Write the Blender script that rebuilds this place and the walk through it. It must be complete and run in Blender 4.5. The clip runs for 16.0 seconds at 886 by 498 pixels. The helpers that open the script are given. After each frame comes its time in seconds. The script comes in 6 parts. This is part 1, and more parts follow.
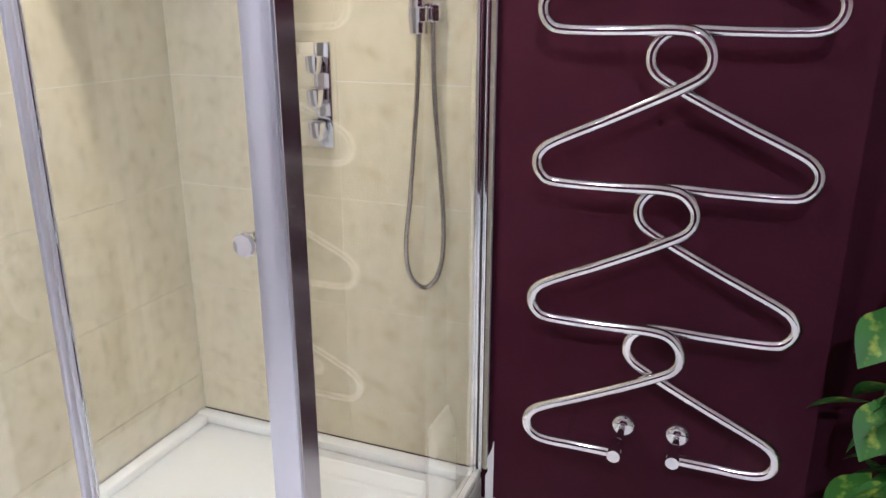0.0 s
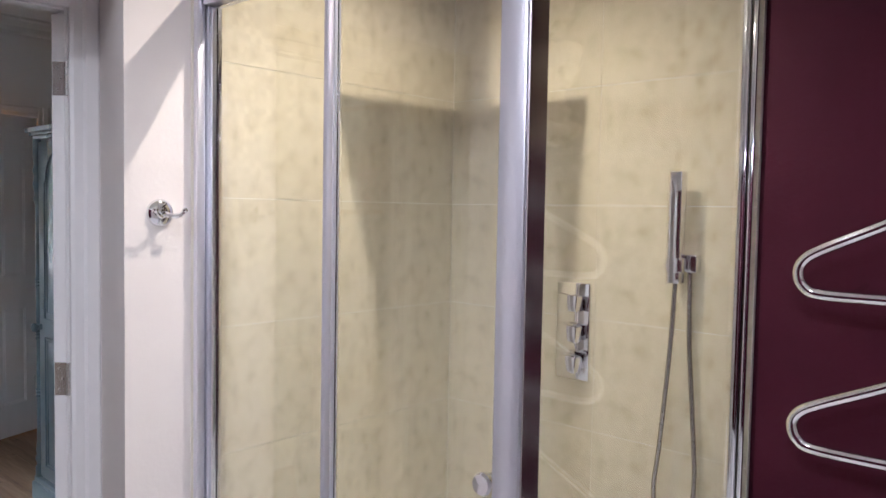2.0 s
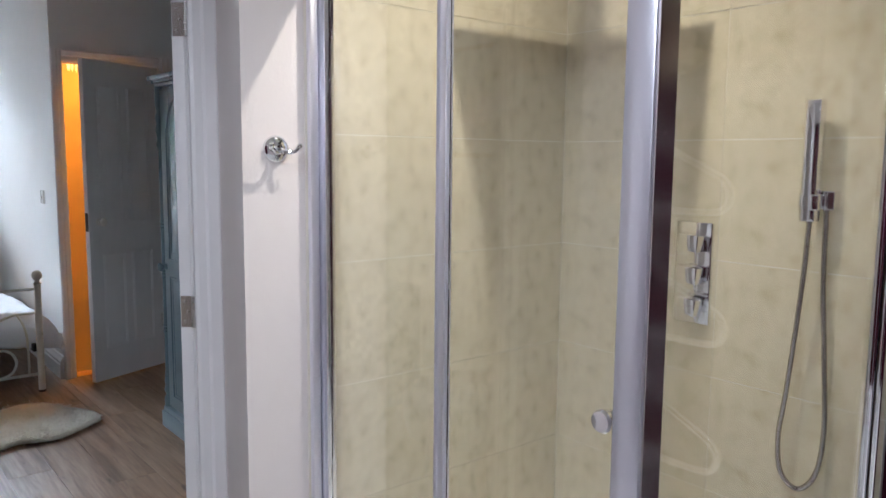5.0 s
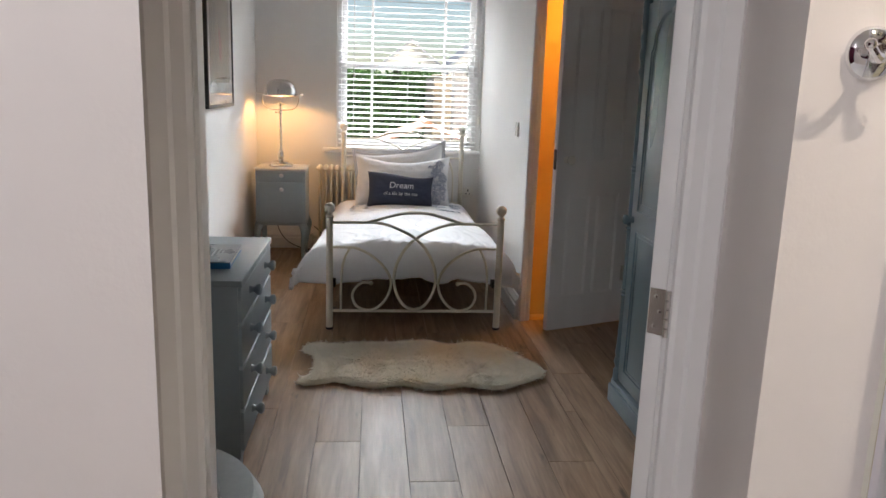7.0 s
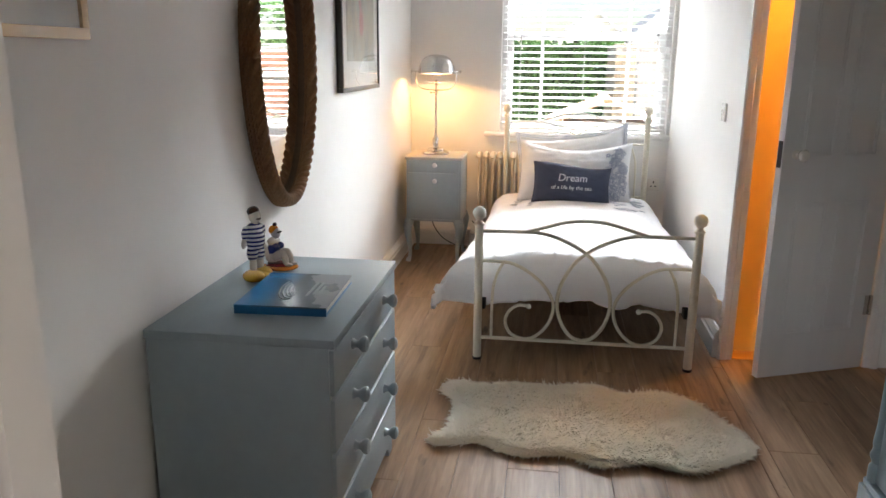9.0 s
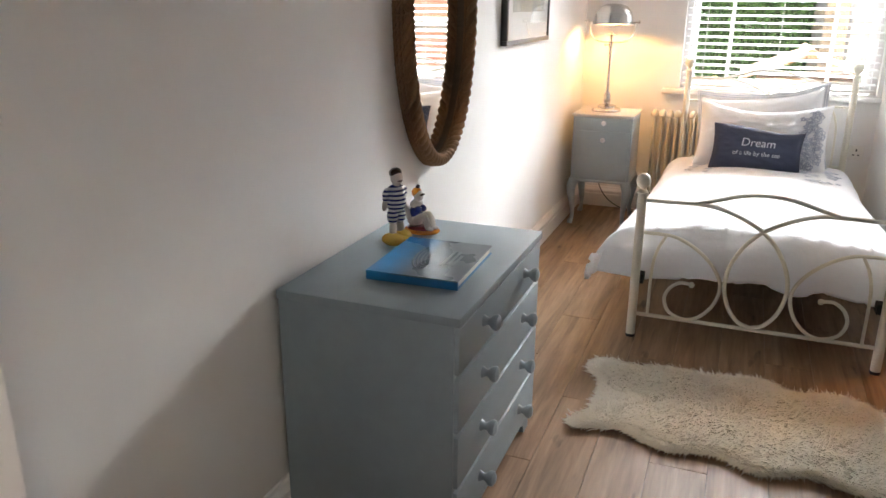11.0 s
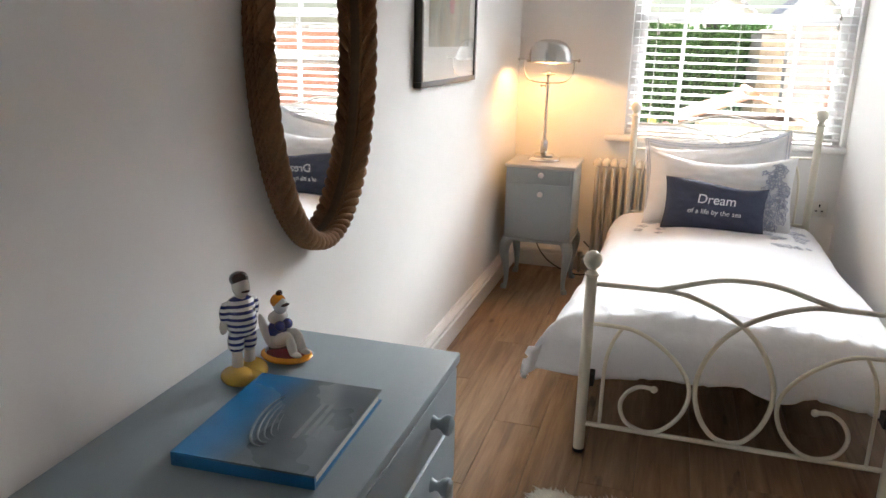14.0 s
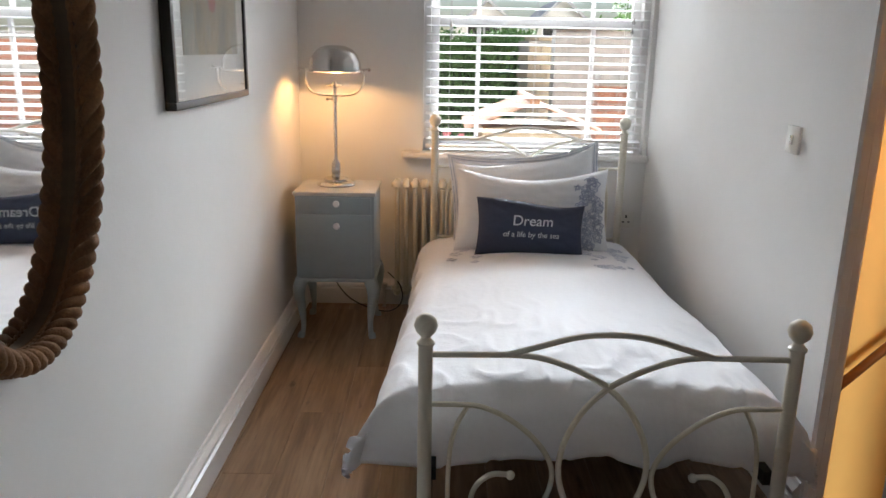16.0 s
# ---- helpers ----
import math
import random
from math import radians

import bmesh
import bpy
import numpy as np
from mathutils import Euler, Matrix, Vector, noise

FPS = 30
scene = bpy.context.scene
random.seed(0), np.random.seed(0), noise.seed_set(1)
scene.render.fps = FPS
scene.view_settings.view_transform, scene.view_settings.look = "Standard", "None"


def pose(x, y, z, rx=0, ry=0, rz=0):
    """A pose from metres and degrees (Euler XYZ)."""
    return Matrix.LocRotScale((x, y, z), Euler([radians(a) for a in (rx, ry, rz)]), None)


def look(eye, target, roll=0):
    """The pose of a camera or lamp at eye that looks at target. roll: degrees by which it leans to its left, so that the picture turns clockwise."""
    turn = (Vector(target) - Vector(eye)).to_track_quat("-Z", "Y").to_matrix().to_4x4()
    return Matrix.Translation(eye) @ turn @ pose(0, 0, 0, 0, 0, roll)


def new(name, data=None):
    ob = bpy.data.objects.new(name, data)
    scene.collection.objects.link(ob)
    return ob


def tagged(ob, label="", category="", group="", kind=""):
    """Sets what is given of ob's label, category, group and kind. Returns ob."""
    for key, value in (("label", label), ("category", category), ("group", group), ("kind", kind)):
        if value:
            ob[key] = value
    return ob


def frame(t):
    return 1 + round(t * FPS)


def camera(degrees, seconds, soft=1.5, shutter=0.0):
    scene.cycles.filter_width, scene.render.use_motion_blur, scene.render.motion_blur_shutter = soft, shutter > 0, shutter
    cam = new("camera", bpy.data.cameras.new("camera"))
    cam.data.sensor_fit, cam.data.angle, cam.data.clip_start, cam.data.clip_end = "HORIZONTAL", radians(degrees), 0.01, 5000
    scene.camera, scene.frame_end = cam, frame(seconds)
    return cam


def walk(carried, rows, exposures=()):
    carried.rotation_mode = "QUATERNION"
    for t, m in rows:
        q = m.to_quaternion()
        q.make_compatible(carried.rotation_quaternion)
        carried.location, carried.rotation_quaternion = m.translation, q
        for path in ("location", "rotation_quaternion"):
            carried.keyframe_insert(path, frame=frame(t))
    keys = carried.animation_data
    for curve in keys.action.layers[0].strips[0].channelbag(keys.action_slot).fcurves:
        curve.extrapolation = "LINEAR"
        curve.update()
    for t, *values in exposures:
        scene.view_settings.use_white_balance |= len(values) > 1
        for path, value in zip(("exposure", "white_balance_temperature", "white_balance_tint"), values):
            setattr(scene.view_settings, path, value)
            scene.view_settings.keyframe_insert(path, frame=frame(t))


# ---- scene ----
cam = camera(60.7, 16.0)
PATH = [
    (0, (0.103, 0.133, 1.324), (-0.596, 1.903, 0.711), 0.1),
    (0.5, (0.135, 0.116, 1.336), (-0.907, 1.744, 0.82), 1.8),
    (1, (0.169, 0.108, 1.348), (-1.051, 1.65, 0.985), 0.7),
    (1.5, (0.188, 0.093, 1.394), (-1.114, 1.59, 1.147), 1.4),
    (2, (0.201, 0.081, 1.425), (-1.15, 1.552, 1.325), 1.0),
    (2.5, (0.224, 0.071, 1.437), (-1.14, 1.531, 1.539), 0.7),
    (3, (0.249, 0.061, 1.455), (-1.118, 1.503, 1.678), 0.6),
    (3.2, (0.262, 0.058, 1.448), (-1.106, 1.489, 1.708), 0.8),
    (5.3, (0.101, 0.09, 1.386), (-1.47, 1.286, 1.066), 1.4),
    (5.5, (0.037, 0.089, 1.382), (-1.602, 1.187, 1.056), 1.2),
    (6, (-0.148, 0.144, 1.37), (-1.956, 0.92, 1.011), 0.6),
    (6.5, (-0.323, 0.251, 1.377), (-2.242, 0.663, 0.994), 2.1),
    (7, (-0.555, 0.327, 1.354), (-2.502, 0.516, 0.941), 1.95),
    (7.5, (-0.827, 0.346, 1.367), (-2.783, 0.455, 0.965), 0.7),
    (8, (-1.035, 0.383, 1.363), (-2.993, 0.377, 0.958), 0.6),
    (8.5, (-1.218, 0.432, 1.379), (-3.159, 0.261, 0.929), 1.1),
    (9, (-1.397, 0.393, 1.37), (-3.317, 0.126, 0.879), 0.5),
    (9.5, (-1.5, 0.391, 1.387), (-3.394, -0.024, 0.897), 0.5),
    (10, (-1.547, 0.437, 1.372), (-3.387, -0.149, 0.85), 0.9),
    (10.2, (-1.554, 0.439, 1.376), (-3.376, -0.187, 0.839), 1.1),
    (12.3, (-1.617, 0.416, 1.398), (-3.349, -0.31, 0.711), -0.3),
    (12.5, (-1.684, 0.366, 1.383), (-3.449, -0.317, 0.735), -0.3),
    (13, (-1.88, 0.297, 1.37), (-3.687, -0.312, 0.767), -0.4),
    (13.5, (-2.128, 0.308, 1.374), (-3.951, -0.281, 0.799), 0.9),
    (14, (-2.299, 0.301, 1.38), (-4.146, -0.247, 0.843), 1.4),
    (14.5, (-2.508, 0.192, 1.397), (-4.4, -0.24, 0.916), -0.0),
    (15, (-2.667, 0.118, 1.383), (-4.589, -0.191, 0.925), -0.7),
    (15.5, (-2.808, 0.137, 1.372), (-4.734, -0.082, 0.881), 0.4),
    (16, (-2.894, 0.127, 1.372), (-4.829, 0.137, 0.865), 1.1),
]
EXPOSURES = [(0, 0.4, 5650, 9), (1.5, 0.1, 5700, 11), (3, 0.1, 5850, 12), (5.5, -0.2, 5550, 7), (6.5, -0.35, 6250, 8), (7, -0.3, 6400, 9), (8, 0.25, 6450, 8), (9, 0.4, 6450, 8), (10, 0.5, 6600, 10), (12.5, 0.65, 6600, 10), (13.5, 0.45, 6550, 10), (14.5, 0.05, 6500, 9), (15, -0.2, 6400, 9), (16, -0.55, 6350, 9)]
walk(cam, [(t, look(eye, target, roll)) for t, eye, target, roll in PATH], EXPOSURES)

# ---- world, sun and lamps ----
world = bpy.data.worlds.new("world")
scene.world = world
world.use_nodes = True
wn, wl = world.node_tree.nodes, world.node_tree.links
sky = wn.new("ShaderNodeTexSky")
sky.sky_type, sky.sun_disc = "NISHITA", False
sky.sun_elevation, sky.sun_rotation = radians(48), radians(200)
wl.new(sky.outputs[0], wn["Background"].inputs[0])
wn["Background"].inputs[1].default_value = 0.15


def lamp(name, kind, m, power, colour, **more):
    data = bpy.data.lights.new(name, kind)
    data.energy, data.color = power, colour
    if "size" in more:
        data.shape, data.size, data.size_y = "RECTANGLE", more["size"][0], more["size"][1]
    if "soft" in more:
        data.shadow_soft_size = more["soft"]
    if "angle" in more:
        data.angle = radians(more["angle"])
    if "cone" in more:
        data.spot_size, data.spot_blend = radians(more["cone"]), more.get("blend", 0.4)
    ob = new(name, data)
    ob.matrix_world = m
    return ob


# hazy daylight from behind the house, falling on the garden
lamp("sun", "SUN", look((6, 10, 14), (-12, 0, 0)), 5.0, (1.0, 0.95, 0.88), angle=12)
# area lamp standing in for bright overcast sky over the houses before the bedroom window
lamp("window_daylight", "AREA", look((-30, 5.0, 13.0), (-6.0, 0.5, 1.3)), 68000, (0.93, 0.97, 1.0), size=(26, 12))
# recessed spot inside the shower, and two unseen ceiling spots added as fill
lamp("shower_spot", "SPOT", look((-0.89, 1.24, 2.262), (-0.95, 1.36, 0)), 42, (1.0, 0.86, 0.68), soft=0.008, cone=150, blend=1.0)
lamp("bathroom_spot", "SPOT", look((0.35, -0.6, 2.25), (0.35, -0.5999, 0)), 70, (0.95, 0.95, 1.0), soft=0.04, cone=179)
lamp("bathroom_spot_back", "SPOT", look((-0.5, -0.25, 2.25), (-0.5, -0.2499, 0)), 28, (0.97, 0.95, 0.96), soft=0.04, cone=179)
# bulb under the hood of the bedside lamp, and the light over the stairs
lamp("lamp_bulb", "POINT", pose(-6.57, -0.384, 1.312), 13.0, (1.0, 0.52, 0.18), soft=0.022)
lamp("stair_bulb", "POINT", pose(-5.25, 1.75, 2.3), 30, (1.0, 0.50, 0.10), soft=0.08)

# ---- helpers and materials ----
def mat(name, colour, rough=0.5, metal=0.0, vary=0.06, grain=18.0, stain=1.3, bump=0.0, bump_scale=60.0, stretch=(1, 1, 1), coat=0.0, island=0.0, spec=0.5, sheen=0.0):
    """Paint, metal, cloth and so on: two scales of noise in the colour and the gloss, and a fine relief."""
    m = bpy.data.materials.new(name)
    m.use_nodes = True
    n, l = m.node_tree.nodes, m.node_tree.links
    b = n["Principled BSDF"]
    b.inputs["Metallic"].default_value = metal
    b.inputs["Coat Weight"].default_value = coat
    b.inputs["Specular IOR Level"].default_value = spec
    b.inputs["Sheen Weight"].default_value = sheen
    tc, mp = n.new("ShaderNodeTexCoord"), n.new("ShaderNodeMapping")
    mp.inputs["Scale"].default_value = stretch
    l.new(tc.outputs["Object"], mp.inputs[0])
    fine, wide = n.new("ShaderNodeTexNoise"), n.new("ShaderNodeTexNoise")
    fine.inputs["Scale"].default_value, fine.inputs["Detail"].default_value = grain, 6
    wide.inputs["Scale"].default_value, wide.inputs["Detail"].default_value = stain, 3
    for t in (fine, wide):
        l.new(mp.outputs[0], t.inputs[0])
    add = n.new("ShaderNodeMath")
    add.operation = "ADD"
    l.new(fine.outputs[0], add.inputs[0]), l.new(wide.outputs[0], add.inputs[1])
    last = add
    if island:
        info, mul, add2 = n.new("ShaderNodeObjectInfo"), n.new("ShaderNodeMath"), n.new("ShaderNodeMath")
        mul.operation, mul.inputs[1].default_value = "MULTIPLY_ADD", island
        mul.inputs[2].default_value = -island / 2
        l.new(info.outputs["Random"], mul.inputs[0])
        l.new(add.outputs[0], add2.inputs[0]), l.new(mul.outputs[0], add2.inputs[1])
        last = add2
    ramp = n.new("ShaderNodeMapRange")
    ramp.inputs[1].default_value, ramp.inputs[2].default_value = 0.6, 1.4
    ramp.inputs[3].default_value, ramp.inputs[4].default_value = 1 - vary, 1 + vary
    l.new(last.outputs[0], ramp.inputs[0])
    mix = n.new("ShaderNodeVectorMath")
    mix.operation = "SCALE"
    mix.inputs[0].default_value = colour
    l.new(ramp.outputs[0], mix.inputs["Scale"])
    l.new(mix.outputs[0], b.inputs["Base Color"])
    rr = n.new("ShaderNodeMapRange")
    rr.inputs[1].default_value, rr.inputs[2].default_value = 0.3, 0.7
    rr.inputs[3].default_value, rr.inputs[4].default_value = max(rough * 0.85, 0.0), min(rough * 1.15, 1)
    l.new(wide.outputs[0], rr.inputs[0]), l.new(rr.outputs[0], b.inputs["Roughness"])
    if bump:
        bn, bt = n.new("ShaderNodeBump"), n.new("ShaderNodeTexNoise")
        bt.inputs["Scale"].default_value, bt.inputs["Detail"].default_value = bump_scale, 5
        l.new(mp.outputs[0], bt.inputs[0])
        bn.inputs["Strength"].default_value, bn.inputs["Distance"].default_value = bump, 0.004
        l.new(bt.outputs[0], bn.inputs["Height"]), l.new(bn.outputs[0], b.inputs["Normal"])
    return m


def nodes_of(m):
    return m.node_tree.nodes, m.node_tree.links, m.node_tree.nodes["Principled BSDF"]


def glass(name, tint=(1, 1, 1), rough=0.0):
    m = bpy.data.materials.new(name)
    m.use_nodes = True
    n, l = m.node_tree.nodes, m.node_tree.links
    b = n["Principled BSDF"]
    b.inputs["Base Color"].default_value = (*tint, 1)
    b.inputs["Roughness"].default_value = rough
    b.inputs["Transmission Weight"].default_value = 1.0
    b.inputs["IOR"].default_value = 1.45
    return m


def glow(name, colour, power):
    m = mat(name, colour, 0.4)
    n, l, b = nodes_of(m)
    b.inputs["Emission Color"].default_value = (*colour, 1)
    b.inputs["Emission Strength"].default_value = power
    return m


WALL = mat("wall_paint", (0.80, 0.79, 0.775), 0.75, vary=0.02, grain=9, stain=0.8, bump=0.12, bump_scale=90)
WALL_BATH = mat("bathroom_paint", (0.76, 0.70, 0.67), 0.7, vary=0.025, grain=9, stain=0.8, bump=0.12, bump_scale=90)
CEILING = mat("ceiling_paint", (0.80, 0.79, 0.77), 0.8, vary=0.02, bump=0.08)
PLUM = mat("plum_paint", (0.042, 0.0054, 0.0140), 0.7, vary=0.1, grain=14, bump=0.15, bump_scale=110, spec=0.12)
OCHRE = mat("ochre_paint", (0.72, 0.47, 0.15), 0.75, vary=0.03)
TRIM = mat("white_gloss_paint", (0.80, 0.78, 0.77), 0.36, vary=0.02, bump=0.02, bump_scale=30)
DOOR_PAINT = mat("door_paint", (0.74, 0.74, 0.75), 0.4, vary=0.04, stretch=(1, 1, 0.15), bump=0.08, bump_scale=50)
BLUE_GREY = mat("blue_grey_paint", (0.27, 0.33, 0.365), 0.42, vary=0.06, grain=22, stain=3, bump=0.12, bump_scale=34, stretch=(0.3, 1, 1))
WARD_PAINT = mat("slate_blue_paint", (0.15, 0.21, 0.245), 0.30, vary=0.06, grain=22, stain=3, bump=0.12, bump_scale=34, stretch=(1, 1, 0.25))
STAND_PAINT = mat("pale_blue_grey_paint", (0.33, 0.385, 0.415), 0.35, vary=0.05, grain=22, stain=3, bump=0.1, bump_scale=34)
IVORY = mat("ivory_enamel", (0.72, 0.68, 0.58), 0.3, vary=0.03, grain=40, stain=4)
CHROME = mat("chrome", (0.82, 0.82, 0.84), 0.06, 1.0, vary=0.02, grain=30)
STEEL = mat("brushed_steel", (0.62, 0.60, 0.58), 0.26, 1.0, vary=0.05, grain=60, stretch=(1, 1, 0.1))
ALU = mat("satin_aluminium", (0.78, 0.77, 0.84), 0.32, 0.85, vary=0.03, grain=40, stretch=(1, 1, 0.05))
BLACK = mat("black_rubber", (0.012, 0.012, 0.013), 0.6)
LINEN = mat("white_cotton", (0.80, 0.81, 0.84), 0.9, vary=0.03, grain=60, stain=3, bump=0.25, bump_scale=240, sheen=0.2)
NAVY = mat("navy_linen", (0.050, 0.060, 0.103), 0.9, vary=0.12, grain=120, stain=6, bump=0.4, bump_scale=300)
PORCELAIN = mat("white_acrylic", (0.82, 0.80, 0.76), 0.18, vary=0.02)
PANE = glass("clear_glass")
SHOWER_GLASS = glass("shower_glass", (0.975, 0.99, 0.98))
MIRROR = mat("mirror_silver", (0.9, 0.9, 0.9), 0.02, 1.0, vary=0.0)
ROPE = mat("manila_rope", (0.20, 0.100, 0.042), 0.95, vary=0.35, grain=160, stain=9, bump=0.5, bump_scale=260)
DARK_FRAME = mat("black_stained_wood", (0.02, 0.018, 0.016), 0.35, vary=0.2)
BRASS_TRIM = mat("brass_strip", (0.55, 0.34, 0.12), 0.4, 0.7)
PINE = mat("pine_wood", (0.55, 0.36, 0.19), 0.45, vary=0.15, grain=40, stretch=(0.1, 1, 1))
MOUNT = mat("white_card", (0.78, 0.77, 0.74), 0.9, vary=0.02)


def bx(bm, x0, x1, y0, y1, z0, z1, bev=0.0, seg=2):
    """A box, its edges rounded by bev."""
    g = bmesh.ops.create_cube(bm, size=1)
    vs = g["verts"]
    for v in vs:
        v.co = Vector(((x0 + x1) / 2 + v.co.x * (x1 - x0), (y0 + y1) / 2 + v.co.y * (y1 - y0), (z0 + z1) / 2 + v.co.z * (z1 - z0)))
    if bev:
        es = list({e for v in vs for e in v.link_edges})
        bmesh.ops.bevel(bm, geom=es, offset=bev, segments=seg, affect="EDGES", profile=0.5)


def ring_mesh(bm, rings, close=False, caps=True):
    """Skin a list of rings of equally many points."""
    vs = [[bm.verts.new(p) for p in r] for r in rings]
    n = len(vs[0])
    pairs = list(zip(vs, vs[1:])) + ([(vs[-1], vs[0])] if close else [])
    for a, b in pairs:
        for i in range(n):
            bm.faces.new((a[i], a[(i + 1) % n], b[(i + 1) % n], b[i]))
    if caps and not close:
        bm.faces.new(vs[0][::-1]), bm.faces.new(vs[-1])


def tube(bm, pts, r, n=10, closed=False, flat=1.0):
    """A round bar along a line of points; r may be a list."""
    pts = [Vector(p) for p in pts]
    k = len(pts)
    rings, up = [], None
    for i, p in enumerate(pts):
        a = pts[i - 1] if (i or closed) else p
        b = pts[(i + 1) % k] if (i < k - 1 or closed) else p
        d = (b - a).normalized()
        if up is None:
            up = d.orthogonal().normalized()
        up = (up - d * up.dot(d)).normalized()
        side = d.cross(up)
        rad = r[i] if isinstance(r, (list, tuple)) else r
        rings.append([p + (up * math.cos(q) + side * math.sin(q) * flat) * rad for q in (2 * math.pi * j / n for j in range(n))])
    ring_mesh(bm, rings, closed)


def lathe(bm, profile, m=None, n=24, caps=True):
    """A turned shape: (radius, height) pairs round z, set by the pose m."""
    m = m or Matrix.Identity(4)
    rings = [[m @ Vector((max(r, 1e-4) * math.cos(q), max(r, 1e-4) * math.sin(q), z)) for q in (2 * math.pi * j / n for j in range(n))] for r, z in profile]
    ring_mesh(bm, rings, caps=caps)


def curve(points, steps=8, closed=False):
    """A smooth line through points (Catmull-Rom)."""
    ps = [Vector(p) for p in points]
    n, out = len(ps), []
    for i in range(n if closed else n - 1):
        if closed:
            a, b, c, d = ps[i - 1], ps[i], ps[(i + 1) % n], ps[(i + 2) % n]
        else:
            b, c = ps[i], ps[i + 1]
            a = ps[i - 1] if i else b * 2 - c
            d = ps[i + 2] if i + 2 < n else c * 2 - b
        for j in range(steps):
            t = j / steps
            out.append(0.5 * ((2 * b) + (c - a) * t + (2 * a - 5 * b + 4 * c - d) * t * t + (3 * b - a - 3 * c + d) * t ** 3))
    if not closed:
        out.append(ps[-1])
    return out


def extrude_outline(bm, pts, axis, lo, hi):
    """A prism: a 2D outline in the plane across axis (0, 1, 2), from lo to hi along it."""
    def place(u, v, w):
        return ((w, u, v), (u, w, v), (u, v, w))[axis]
    ring_mesh(bm, [[place(u, v, lo) for u, v in pts], [place(u, v, hi) for u, v in pts]])


BASE = {}


def thing(name, label, category, base=(0, 0, 0), group="", kind=""):
    """An empty at the foot of a thing, to carry its parts."""
    ob = new(name)
    ob.empty_display_size = 0.1
    ob.location = base
    BASE[ob.name] = Vector(base)
    return tagged(ob, label, category, group, kind)


def part(name, bm, material, parent=None, label="", smooth=True, angle=40):
    """Link a bmesh, made in world places, as one mesh under a thing or a part."""
    base = BASE[parent.name] if parent else Vector((0, 0, 0))
    if base.length:
        bm.transform(Matrix.Translation(-base))
    bmesh.ops.recalc_face_normals(bm, faces=bm.faces[:])
    if smooth:
        for f in bm.faces:
            f.smooth = True
        for e in bm.edges:
            if len(e.link_faces) == 2 and e.calc_face_angle(0) > radians(angle):
                e.smooth = False
    me = bpy.data.meshes.new(name)
    bm.to_mesh(me)
    bm.free()
    me.materials.append(material)
    ob = new(name, me)
    if parent:
        ob.parent = parent
        BASE[ob.name] = base
    if label:
        ob["label"] = label
    return ob


def solo(name, bm, material, label, category, base=(0, 0, 0), group="", kind="", **more):
    """A thing of one mesh, with its origin at base."""
    bm.transform(Matrix.Translation(-Vector(base)))
    ob = part(name, bm, material, None, label, **more)
    ob.location = base
    BASE[ob.name] = Vector(base)
    return tagged(ob, label, category, group, kind)


def boxes(*specs, bev=0.0):
    bm = bmesh.new()
    for s in specs:
        bx(bm, *s, bev=bev)
    return bm


def structure(name, bm, material, label, category="structure", **more):
    return solo(name, bm, material, label, category, kind="structure", **more)

# ---- the building ----
XW, XE = -6.93, -1.84        # bedroom: window wall, wall towards the bathroom
YS, YN, YJ = -0.62, 1.225, 2.02   # mirror wall, bed wall, wall behind the wardrobe
XJ = -4.90                   # where the narrow part of the bedroom begins
ZB = 2.55                    # bedroom ceiling
BXW, BXE, BYS, BYN, ZBA = -1.405, 1.30, -1.10, 1.87, 2.275   # bathroom

structure("floor_bathroom", boxes((BXW - 0.45, BXE + 0.1, BYS - 0.1, BYN + 0.1, -0.12, 0.0)), TRIM, "pale bathroom floor", "floor", smooth=False)
structure("ceiling_bathroom", boxes((BXW - 0.03, BXE + 0.1, BYS - 0.1, BYN + 0.1, ZBA, ZBA + 0.1)), CEILING, "white painted bathroom ceiling", "ceiling", smooth=False)
structure("ceiling_bedroom", boxes((XW - 0.3, XE + 0.02, YS - 0.1, YJ + 0.1, ZB, ZB + 0.1)), CEILING, "white painted bedroom ceiling", "ceiling", smooth=False)
structure("wall_mirror_side", boxes((XW - 0.3, XE, YS - 0.12, YS, -0.12, ZB)), WALL, "off-white painted bedroom wall", "wall", smooth=False)
structure("wall_bed_side", boxes((XW - 0.3, XJ, YN, YN + 0.06, -0.12, ZB)), WALL, "off-white painted wall beside the bed", "wall", smooth=False)
structure("wall_wardrobe_side", boxes((XJ - 0.1, XE, YJ, YJ + 0.12, -0.12, ZB)), WALL, "off-white painted wall behind the wardrobe", "wall", smooth=False)
# stair doorway in the short wall: opening 1.285 to 1.86, 1.965 high
structure("wall_stair_door", boxes((XJ - 0.10, XJ, YN + 0.062, 1.285, -0.12, ZB), (XJ - 0.10, XJ, 1.865, YJ, -0.12, ZB), (XJ - 0.10, XJ, 1.285, 1.865, 1.965, ZB)), WALL, "off-white wall round the stair door", "wall", smooth=False)
# window wall: opening 0.03 to 1.20, 0.85 to 2.14
WY0, WY1, WZ0, WZ1 = 0.03, 1.20, 0.85, 2.14
structure("wall_window", boxes((XW - 0.3, XW, YS, WY0, -0.12, ZB), (XW - 0.3, XW, WY1, YN, -0.12, ZB), (XW - 0.3, XW, WY0, WY1, -0.12, WZ0), (XW - 0.3, XW, WY0, WY1, WZ1, ZB)), WALL, "off-white wall round the sash window", "wall", smooth=False)

